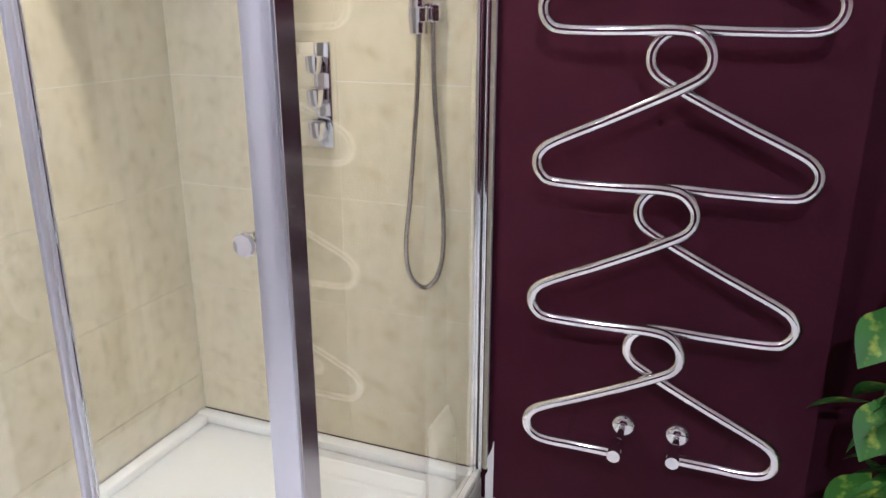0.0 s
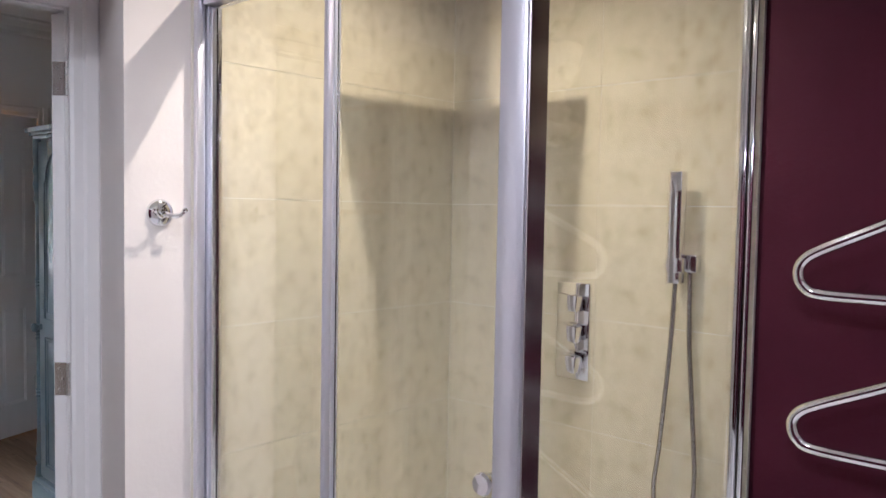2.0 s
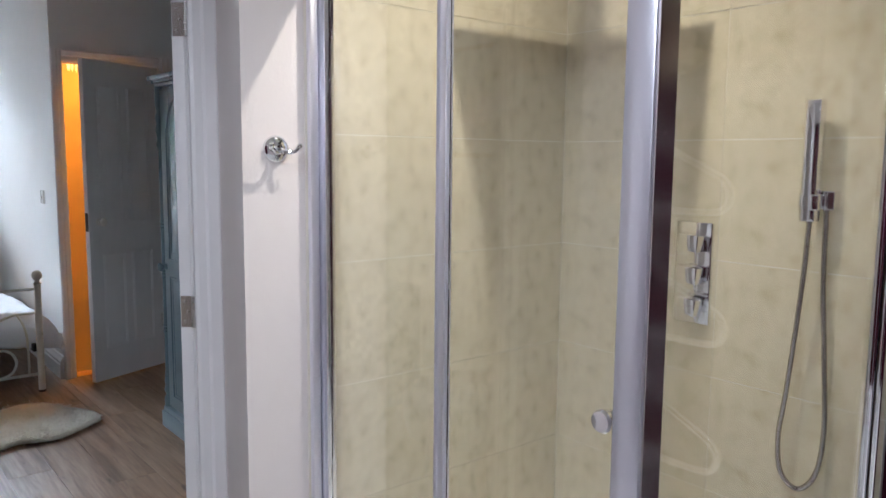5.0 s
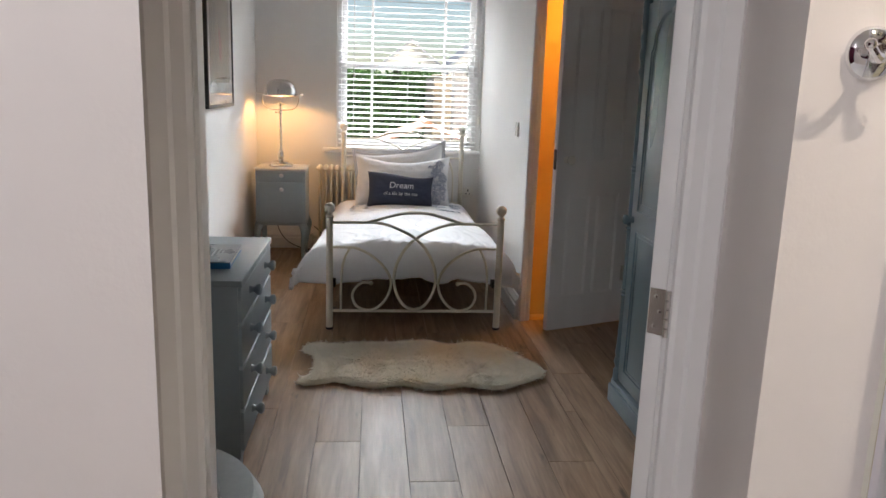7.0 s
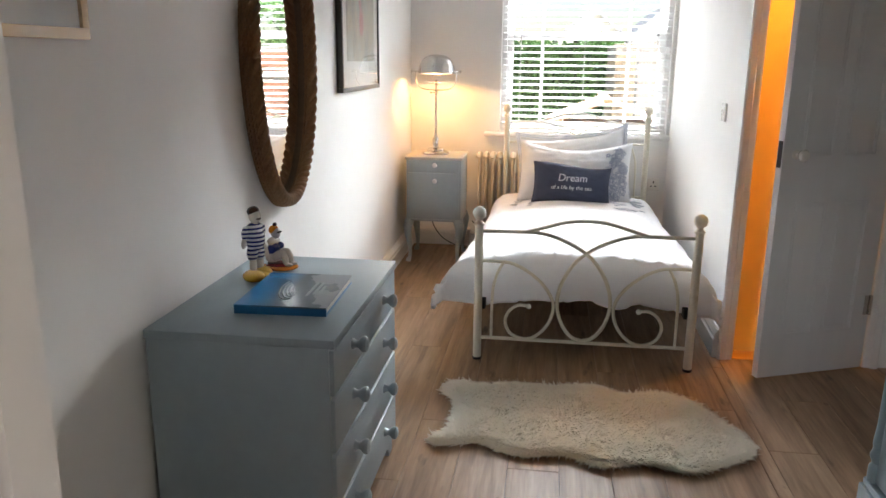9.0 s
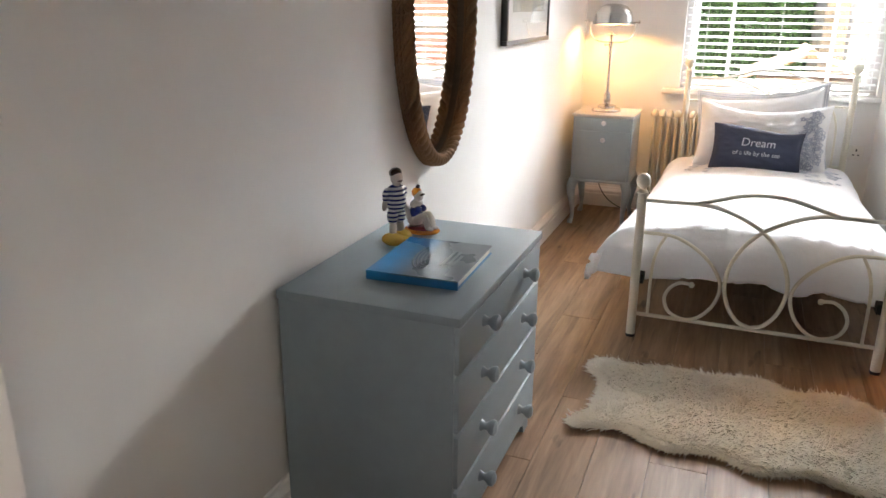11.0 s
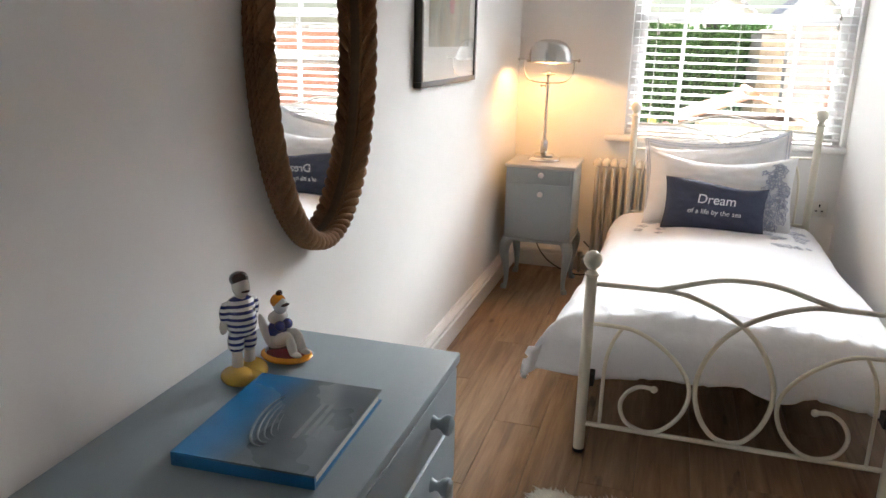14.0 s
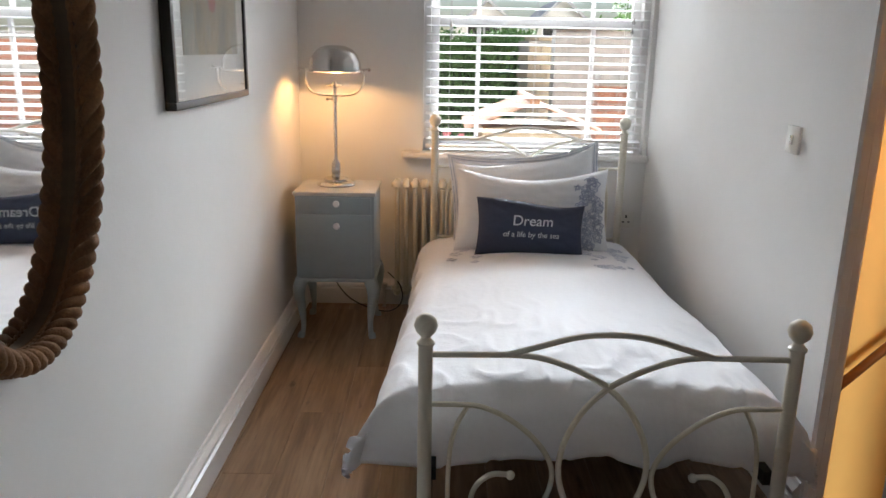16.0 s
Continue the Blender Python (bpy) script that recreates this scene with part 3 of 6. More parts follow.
# stitched flowers on the head corners of the duvet
re_ = random.Random(17)
STITCH = mat("duvet_stitching", (0.64, 0.67, 0.76), 0.9, vary=0.15, grain=90)
for k in range(20):
    cx, cy = re_.uniform(-6.42, -6.02), (re_.uniform(0.80, 0.99) if k < 15 else re_.uniform(0.17, 0.30))
    near_skin = [q for q in skin if abs(q.x - cx) < 0.07 and abs(q.y - cy) < 0.07]
    rad = re_.uniform(0.016, 0.034)
    pts = []
    for j in range(36):
        a = j / 35 * 4.2 * math.pi + k
        r_ = rad * (0.25 + 0.75 * j / 35) * (1 + 0.25 * math.sin(5 * a))
        x, y = cx + r_ * math.cos(a), cy + r_ * math.sin(a)
        pts.append((x, y, min(near_skin, key=lambda q: (q.x - x) ** 2 + (q.y - y) ** 2).z + 0.002))
    bm = bmesh.new()
    tube(bm, pts, 0.0012, 5)
    part("embroidery", bm, STITCH, dv, "pale blue stitched flower")


def pillow_at(u, v, wide, high, thick, side=1, ears=0.0):
    """A point of a cushion's skin, u and v from -1 to 1."""
    f = max((1 - abs(u) ** 2.6) * (1 - abs(v) ** 2.6), 0) ** 0.55
    x = u * wide / 2 * (1 - 0.055 * (1 - v * v))
    z = v * high / 2 * (1 - 0.075 * (1 - u * u)) + ears * abs(u) ** 3 * max(v, 0.0) * (1.0 if u > 0 else 0.45)
    return Vector((x, -side * (thick / 2 * f + 0.002), z))


def pillow(bm, wide, high, thick, m, seed, rough=0.008, flange=0.0, n=34, ears=0.0):
    for side in (1, -1):
        vs = []
        for j in range(n + 1):
            row = []
            for i in range(n + 1):
                u, v = i / n * 2 - 1, j / n * 2 - 1
                p = pillow_at(u, v, wide, high, thick, side, ears)
                amp = (1 - u ** 6) * (1 - v ** 6)
                p.y -= side * amp * (rough * noise.noise(Vector((u * 2.3 + seed, v * 2.1, side))) + rough * 0.6 * max(1 - 3 * abs(noise.noise(Vector((u * 4 + v * 2, v * 4 - u, seed)))), 0))
                p.z += 0.016 * math.sin(u * 2.4 + seed) * max(v, 0) - 0.012 * max(v, 0) * (1 - u * u)
                row.append(bm.verts.new(m @ p))
            vs.append(row)
        for a, b in zip(vs, vs[1:]):
            for i in range(n):
                bm.faces.new((a[i], a[i + 1], b[i + 1], b[i]))
    if flange:
        out = []
        k = 160
        for ring, off in ((0, 0.0), (1, flange)):
            pts = []
            for q in range(k):
                t = q / k * 4
                e, fr = int(t), t - int(t)
                u, v = ((-1 + 2 * fr, -1), (1, -1 + 2 * fr), (1 - 2 * fr, 1), (-1, 1 - 2 * fr))[e]
                p = pillow_at(u * 0.999, v * 0.999, wide, high, thick, 1, ears)
                d = Vector((u, 0, v))
                p = p + Vector((u * off * (1 if abs(u) > 0.98 else abs(u)), (0.006 * math.sin(q * 0.7 + seed)) * ring, v * off * (1 if abs(v) > 0.98 else abs(v))))
                pts.append(bm.verts.new(m @ p))
            out.append(pts)
        for q in range(k):
            bm.faces.new((out[0][q], out[0][(q + 1) % k], out[1][(q + 1) % k], out[1][q]))
    bmesh.ops.remove_doubles(bm, verts=bm.verts[:], dist=0.0012)


# local x runs along +y of the room, local -y faces the foot of the bed
def cushion_pose(x, y, z, lean, spin=0.0):
    return pose(x, y, z, 0, 0, 90) @ pose(0, 0, 0, -lean, spin, 0)


def embroidery(parent, m, size, spots, mat_):
    for u0, v0, rad, turns, seed in spots:
        bm = bmesh.new()
        pts = []
        for k in range(40):
            a = k / 39 * turns * 2 * math.pi + seed
            rr = rad * (0.25 + 0.75 * k / 39) * (1 + 0.25 * math.sin(5 * a))
            u, v = u0 + rr * math.cos(a) / size[0] * 2, v0 + rr * math.sin(a) / size[1] * 2
            if abs(u) > 0.97 or abs(v) > 0.97:
                continue
            p = pillow_at(u, v, *size)
            p.y -= 0.009
            pts.append(m @ p)
        if len(pts) > 3:
            tube(bm, pts, 0.0022, 5)
            part("embroidery", bm, mat_, parent, "pale blue stitched floral pattern")


P1, S1 = cushion_pose(-6.60, 0.555, 0.650, 20, -4.0), (0.70, 0.42, 0.16)
p1 = thing("pillow", "white cotton pillow with a pale blue stitched border", "pillow", (-6.58, 0.56, 0.5), group="pillows on the bed")
bm = bmesh.new()
pillow(bm, *S1, P1, 1.0, flange=0.032, ears=0.055)
part("cover", bm, LINEN, p1, angle=80)
for off in (0.010, 0.024):
    bm = bmesh.new()
    pts = []
    for q in range(240):
        t = q / 240 * 4
        e, fr = int(t), t - int(t)
        u, v = ((-1 + 2 * fr, -1), (1, -1 + 2 * fr), (1 - 2 * fr, 1), (-1, 1 - 2 * fr))[e]
        p = pillow_at(u * 0.999, v * 0.999, *S1, 1, 0.055) + Vector((u * off * (1 if abs(u) > 0.98 else abs(u)), -0.004 + 0.003 * (q % 2), v * off * (1 if abs(v) > 0.98 else abs(v))))
        pts.append(P1 @ p)
    tube(bm, pts, 0.0013, 5, closed=True)
    part("stitching", bm, EMB, p1, "pale blue border stitching")
P2, S2 = cushion_pose(-6.44, 0.565, 0.630, 24, 1.0), (0.74, 0.40, 0.17)
p2 = thing("pillow", "white cotton pillow with blue floral embroidery at one end", "pillow", (-6.45, 0.57, 0.5), group="pillows on the bed")
bm = bmesh.new()
pillow(bm, *S2, P2, 5.0, ears=0.015)
part("cover", bm, LINEN, p2, angle=80)
rnd = random.Random(4)
embroidery(p2, P2, S2, [(0.68 + 0.22 * rnd.random(), -0.85 + 0.115 * k + 0.05 * rnd.random(), 0.018 + 0.022 * rnd.random(), 2.2, rnd.random() * 6) for k in range(15)] + [(0.58 + 0.14 * rnd.random(), -0.85 + 0.12 * k, 0.014 + 0.012 * rnd.random(), 1.9, rnd.random() * 6) for k in range(13)], EMB)

P3, S3 = cushion_pose(-6.285, 0.542, 0.588, 17, 1.6), (0.50, 0.262, 0.10)
cu = thing("cushion", "navy blue cushion with white printed writing", "cushion", (-6.28, 0.545, 0.46))
bm = bmesh.new()
pillow(bm, *S3, P3, 9.0, rough=0.006)
part("cover", bm, NAVY, cu, angle=80)
PRINT = mat("white_print", (0.75, 0.76, 0.80), 0.8, vary=0.03)


def writing(name, text, size, u0, v0, parent, m, place, material, shear=0.0, fat=0.0):
    """Words in the built-in font, as a thin mesh laid on the surface that place(x, z) gives."""
    cu_ = bpy.data.curves.new("words", "FONT")
    cu_.body, cu_.size, cu_.align_x, cu_.shear, cu_.offset = text, size, "CENTER", shear, fat
    tmp = bpy.data.objects.new("words", cu_)
    me = bpy.data.meshes.new_from_object(tmp)
    bm = bmesh.new()
    bm.from_mesh(me)
    bpy.data.objects.remove(tmp)
    for v in bm.verts:
        v.co = m @ place(v.co.x + u0, v.co.y + v0)
    return part(name, bm, material, parent, "white printed writing", smooth=False)


def on_cushion(x, z):
    p = pillow_at(x / S3[0] * 2, z / S3[1] * 2, *S3)
    return Vector((x, p.y - 0.010, z))


writing("writing", "Dream", 0.066, 0.005, 0.008, cu, P3, on_cushion, PRINT, 0.1, 0.0004)
writing("writing", "of a life by the sea", 0.035, 0.0, -0.044, cu, P3, on_cushion, PRINT, 0.1, 0.0002)

# ---- bedroom furniture ----
def turned_knob(m, scale=1.0):
    bm = bmesh.new()
    lathe(bm, [(r * scale, z * scale) for r, z in ((0.0, 0), (0.014, 0), (0.012, 0.004), (0.0085, 0.010), (0.009, 0.015), (0.016, 0.022), (0.0185, 0.028), (0.017, 0.034), (0.010, 0.038), (0.0, 0.039))], m, 18)
    return bm


# chest of drawers against the mirror wall
DX0, DX1, DY0, DY1, DZ = -3.815, -3.065, -0.598, -0.115, 0.703
ch = thing("chest_of_drawers", "blue-grey painted wooden chest of four drawers", "chest of drawers", ((DX0 + DX1) / 2, -0.35, 0))
part("top", boxes((DX0 - 0.004, DX1 + 0.004, DY0, DY1 + 0.012, DZ - 0.024, DZ), bev=0.004), BLUE_GREY, ch)
for x0, x1 in ((DX0, DX0 + 0.02), (DX1 - 0.02, DX1)):
    part("side_panel", boxes((x0, x1, DY0 + 0.004, DY1 - 0.004, 0.055, DZ - 0.024), bev=0.0015), BLUE_GREY, ch)
part("back_panel", boxes((DX0 + 0.02, DX1 - 0.02, DY0 + 0.004, DY0 + 0.014, 0.055, DZ - 0.024)), BLUE_GREY, ch)
for z in (0.075, 0.232, 0.389, 0.546):
    part("dust_board", boxes((DX0 + 0.02, DX1 - 0.02, DY0 + 0.014, DY1 - 0.012, z - 0.010, z + 0.002)), BLUE_GREY, ch)
for z0, z1 in ((0.080, 0.226), (0.237, 0.383), (0.394, 0.540), (0.551, 0.672)):
    dr = part("drawer", boxes((DX0 + 0.006, DX1 - 0.006, DY1 - 0.012, DY1 + 0.008, z0, z1), bev=0.004), BLUE_GREY, ch)
    for x in (DX0 + 0.185, DX1 - 0.185):
        part("knob", turned_knob(Matrix.Translation((x, DY1 + 0.007, (z0 + z1) / 2 + 0.012)) @ pose(0, 0, 0, -90, 0, 0), 1.18), BLUE_GREY, dr)
for x0, x1 in ((DX0, DX0 + 0.11), (DX1 - 0.11, DX1)):
    s = 1 if x0 == DX0 else -1
    o = x0 if s > 0 else x1
    bm = bmesh.new()
    extrude_outline(bm, [(o, 0), (o + s * 0.05, 0), (o + s * 0.06, 0.03), (o + s * 0.10, 0.05), (o + s * 0.11, 0.066), (o, 0.066)], 1, DY1 - 0.03, DY1 - 0.008)
    part("foot", bm, BLUE_GREY, ch, smooth=False)
    part("foot", boxes((min(o, o + s * 0.02), max(o, o + s * 0.02), DY0 + 0.004, DY0 + 0.10, 0, 0.056)), BLUE_GREY, ch, smooth=False)
    part("foot", boxes((min(o, o + s * 0.02), max(o, o + s * 0.02), DY1 - 0.10, DY1 - 0.031, 0, 0.056)), BLUE_GREY, ch, smooth=False)

# picture book lying on the chest
BK = pose(-3.376, -0.300, DZ + 0.001, 0, 0, 2.2)
bk = thing("book", "large blue hardback picture book lying flat", "book", BK.translation)
BLUE = mat("book_blue", (0.008, 0.145, 0.36), 0.3, vary=0.1, grain=8)
PAPER = mat("paper_edge", (0.7, 0.68, 0.62), 0.9, vary=0.1, grain=200, stretch=(0.05, 0.05, 4))
COVER = mat("book_cover_photo", (0.11, 0.13, 0.15), 0.28, vary=0.25, grain=9, stain=5)
n, l, b_ = nodes_of(COVER)
tc, sep = n.new("ShaderNodeTexCoord"), n.new("ShaderNodeSeparateXYZ")
l.new(tc.outputs["Object"], sep.inputs[0])
gr = n.new("ShaderNodeValToRGB")
mr = n.new("ShaderNodeMapRange")
mr.inputs[1].default_value, mr.inputs[2].default_value = -0.125, 0.125
l.new(sep.outputs["Y"], mr.inputs[0]), l.new(mr.outputs[0], gr.inputs[0])
gr.color_ramp.elements[0].color, gr.color_ramp.elements[0].position = (0.008, 0.155, 0.37, 1), 0.16
gr.color_ramp.elements[1].color, gr.color_ramp.elements[1].position = (0.09, 0.115, 0.13, 1), 0.46
e = gr.color_ramp.elements.new(0.8)
e.color = (0.13, 0.155, 0.17, 1)
wv = n.new("ShaderNodeTexNoise")
wv.inputs["Scale"].default_value = 14
l.new(tc.outputs["Object"], wv.inputs[0])
mx = n.new("ShaderNodeMix")
mx.data_type, mx.blend_type, mx.inputs[0].default_value = "RGBA", "OVERLAY", 0.35
l.new(gr.outputs[0], mx.inputs[6]), l.new(wv.outputs[0], mx.inputs[7])
l.new(mx.outputs[2], b_.inputs["Base Color"])
def book_part(name, specs, material, **k):
    bm = boxes(*specs, bev=k.pop("bev", 0.0))
    bm.transform(BK)
    return part(name, bm, material, bk, smooth=False, **k)
book_part("pages", [(-0.150, 0.150, -0.114, 0.119, 0.003, 0.021)], PAPER)
book_part("back_cover", [(-0.156, 0.156, -0.124, 0.124, 0, 0.003)], BLUE)
book_part("spine", [(-0.156, 0.156, -0.127, -0.1242, 0, 0.0245)], BLUE)
book_part("fore_edge_board", [(0.1505, 0.1562, -0.124, 0.124, 0.0032, 0.0210)], BLUE, label="blue lower edge of the jacket")
book_part("cover", [(-0.156, 0.156, -0.124, 0.124, 0.0212, 0.0245)], COVER)
cov = bk.children[-1]
PALE = mat("pale_print", (0.22, 0.255, 0.275), 0.35, vary=0.3, grain=60)
for k in range(5):
    bm = bmesh.new()
    rx, ry = 0.095 - 0.012 * k, 0.034 - 0.006 * k
    pts = [BK @ Vector((0.005 + rx * math.cos(a), -0.012 + 0.004 * k + ry * math.sin(a) + 0.010 * math.cos(a), 0.0249)) for a in (radians(-150 + 8 * k + 12 * q) for q in range(15 - k))]
    tube(bm, pts, [0.0004 + (0.0024 - 0.0004 * k) * math.sin(math.pi * q / (len(pts) - 1)) for q in range(len(pts))], 5)
    part("wave_foam", bm, PALE, bk)
for y0, x0, x1 in ((0.040, -0.07, 0.06), (0.056, -0.07, 0.045), (0.070, -0.04, 0.05)):
    book_part("title_bar", [(x0, x1, y0, y0 + 0.008, 0.0247, 0.0251)], PALE)

# two painted pottery bathers on the chest
def statue(name, label, blobs, base, rz, materials):
    """One plain mesh from rounded lumps: (material number, centre, radii)."""
    bm = bmesh.new()
    for k, c, r, tilt_ in blobs:
        before = len(bm.faces)
        bmesh.ops.create_uvsphere(bm, u_segments=18, v_segments=12, radius=1, matrix=Matrix.Translation(c) @ pose(0, 0, 0, *tilt_) @ Matrix.Diagonal((*r, 1)))
        bm.faces.ensure_lookup_table()
        for f in bm.faces[before:]:
            f.material_index = k
    bm.transform(pose(0, 0, 0, 0, 0, rz) @ Matrix.Scale(1.06, 4))
    for f in bm.faces:
        f.smooth = True
    me = bpy.data.meshes.new(name)
    bm.to_mesh(me)
    bm.free()
    for m in materials:
        me.materials.append(m)
    ob = new(name, me)
    ob.location = base
    return tagged(ob, label, "figurine", "pottery bathers on the chest")


GLAZE = 0.12
SKIN = mat("pale_glaze", (0.66, 0.60, 0.54), GLAZE, vary=0.04, coat=0.5)
SAND = mat("yellow_glaze", (0.62, 0.40, 0.06), GLAZE, vary=0.12, grain=30, coat=0.5)
HAIR = mat("dark_glaze", (0.05, 0.022, 0.015), GLAZE, coat=0.5)
NAVY_GLAZE = mat("navy_glaze", (0.012, 0.022, 0.16), GLAZE, coat=0.5)
RED_GLAZE = mat("maroon_glaze", (0.16, 0.012, 0.015), GLAZE, coat=0.5)
ORANGE = mat("orange_glaze", (0.68, 0.25, 0.02), GLAZE, vary=0.1, coat=0.5)
STRIPE = mat("striped_glaze", (0.7, 0.7, 0.72), GLAZE, coat=0.5)
n, l, b_ = nodes_of(STRIPE)
tc, sep, fr, cmp_ = n.new("ShaderNodeTexCoord"), n.new("ShaderNodeSeparateXYZ"), n.new("ShaderNodeMath"), n.new("ShaderNodeMath")
fr.operation, fr.inputs[1].default_value = "PINGPONG", 0.0065
cmp_.operation, cmp_.inputs[1].default_value = "GREATER_THAN", 0.0034
l.new(tc.outputs["Object"], sep.inputs[0]), l.new(sep.outputs["Z"], fr.inputs[0]), l.new(fr.outputs[0], cmp_.inputs[0])
mx = n.new("ShaderNodeMix")
mx.data_type = "RGBA"
mx.inputs[6].default_value, mx.inputs[7].default_value = (0.72, 0.72, 0.74, 1), (0.018, 0.028, 0.15, 1)
l.new(cmp_.outputs[0], mx.inputs[0]), l.new(mx.outputs[2], b_.inputs["Base Color"])
Z3 = (0, 0, 0)
statue("figurine", "standing pottery bather in a navy striped suit", [
    (0, (0, 0.020, 0.016), (0.036, 0.028, 0.020), Z3), (0, (0.012, -0.020, 0.015), (0.036, 0.030, 0.018), Z3), (0, (0.018, 0.002, 0.012), (0.03, 0.03, 0.014), Z3),
    (1, (0, 0.015, 0.045), (0.011, 0.011, 0.03), Z3), (1, (0.006, -0.015, 0.045), (0.011, 0.011, 0.03), Z3),
    (2, (0, 0.014, 0.080), (0.017, 0.016, 0.027), Z3), (2, (0.003, -0.014, 0.080), (0.017, 0.016, 0.027), Z3),
    (2, (0.002, 0, 0.122), (0.026, 0.030, 0.040), Z3), (2, (0, 0, 0.148), (0.021, 0.031, 0.022), Z3),
    (2, (-0.004, 0.030, 0.140), (0.011, 0.011, 0.022), (0, 10, 0)), (2, (-0.004, -0.030, 0.140), (0.011, 0.011, 0.022), (0, 10, 0)),
    (1, (-0.010, 0.029, 0.115), (0.008, 0.009, 0.024), (0, 20, 0)), (1, (-0.010, -0.029, 0.115), (0.008, 0.009, 0.024), (0, 20, 0)),
    (1, (0.003, 0, 0.168), (0.010, 0.010, 0.012), Z3), (1, (0.005, 0, 0.188), (0.019, 0.016, 0.022), Z3),
    (3, (-0.001, 0, 0.201), (0.020, 0.0175, 0.015), (0, -14, 0)), (3, (0.022, 0, 0.182), (0.004, 0.009, 0.0025), Z3)], (-3.545, -0.487, DZ - 0.003), 62, (SAND, SKIN, STRIPE, HAIR))
statue("figurine", "seated pottery bather in a navy swimsuit", [
    (0, (0.01, 0, 0.008), (0.058, 0.048, 0.010), Z3), (1, (0.008, 0, 0.013), (0.048, 0.038, 0.010), Z3),
    (2, (-0.015, 0, 0.036), (0.024, 0.026, 0.024), Z3), (3, (-0.014, 0, 0.055), (0.019, 0.023, 0.030), (0, 12, 0)),
    (3, (0.004, 0.010, 0.070), (0.012, 0.011, 0.011), Z3), (3, (0.004, -0.010, 0.070), (0.012, 0.011, 0.011), Z3),
    (2, (-0.012, 0, 0.084), (0.015, 0.024, 0.014), Z3), (2, (-0.024, 0.026, 0.060), (0.008, 0.009, 0.034), (0, -22, 0)), (2, (-0.024, -0.026, 0.060), (0.008, 0.009, 0.034), (0, -22, 0)),
    (2, (0.010, 0.012, 0.044), (0.030, 0.012, 0.013), (0, -32, 0)), (2, (0.010, -0.012, 0.044), (0.030, 0.012, 0.013), (0, -32, 0)),
    (2, (0.038, 0.012, 0.036), (0.010, 0.010, 0.028), (0, -18, 0)), (2, (0.038, -0.012, 0.036), (0.010, 0.010, 0.028), (0, -18, 0)),
    (2, (0.050, 0.012, 0.020), (0.014, 0.008, 0.006), Z3), (2, (0.050, -0.012, 0.020), (0.014, 0.008, 0.006), Z3),
    (2, (-0.004, 0, 0.110), (0.016, 0.014, 0.018), Z3), (0, (-0.010, 0, 0.118), (0.016, 0.0155, 0.015), Z3), (4, (-0.006, 0, 0.136), (0.006, 0.008, 0.006), Z3), (4, (0.011, 0, 0.114), (0.004, 0.011, 0.0035), Z3)], (-3.665, -0.462, DZ), 72, (ORANGE, RED_GLAZE, SKIN, NAVY_GLAZE, HAIR))

# bedside cabinet
NX0, NX1, NY0, NY1 = -6.735, -6.372, -0.553, -0.182
ns = thing("bedside_cabinet", "pale blue-grey painted bedside cabinet on cabriole legs", "cabinet", (-6.55, -0.367, 0))
part("top", boxes((NX0 - 0.004, NX1 + 0.008, NY0 - 0.008, NY1 + 0.008, 0.706, 0.725), bev=0.005), mat("top_paint", (0.55, 0.52, 0.48), 0.3, vary=0.05), ns)
part("body", boxes((NX0, NX1 - 0.002, NY0, NY1, 0.300, 0.706), bev=0.003), STAND_PAINT, ns)
part("base_moulding", boxes((NX0, NX1 + 0.008, NY0 - 0.006, NY1 + 0.006, 0.288, 0.304), bev=0.005), STAND_PAINT, ns)
for nm, z0, z1, kz in (("drawer", 0.624, 0.700, 0.674), ("door", 0.312, 0.618, 0.568)):
    p = part(nm, boxes((NX1 - 0.004, NX1 + 0.006, NY0 + 0.014, NY1 - 0.014, z0, z1), bev=0.002), STAND_PAINT, ns)
    part("knob", turned_knob(Matrix.Translation((NX1 + 0.005, -0.356, kz)) @ pose(0, 0, 0, 0, 90, 0), 0.85), TRIM, p, "small white knob")
for sx, x in ((-1, NX0 + 0.03), (1, NX1 - 0.022)):
    for sy, y in ((-1, NY0 + 0.022), (1, NY1 - 0.022)):
        bm = bmesh.new()
        pts = [(x, y, 0.292), (x + sx * 0.012, y + sy * 0.012, 0.262), (x + sx * 0.015, y + sy * 0.015, 0.225), (x + sx * 0.006, y + sy * 0.006, 0.15), (x, y, 0.08), (x + sx * 0.003, y + sy * 0.003, 0.03), (x + sx * 0.012, y + sy * 0.010, 0.012), (x + sx * 0.014, y + sy * 0.012, 0.0)]
        tube(bm, curve(pts, 4), [0.034 - 0.0004 * k if k < 6 else max(0.013, 0.0316 - (k - 6) * 0.0018) if k < 22 else 0.018 for k in range(29)], 10)
        part("leg", bm, STAND_PAINT, ns)

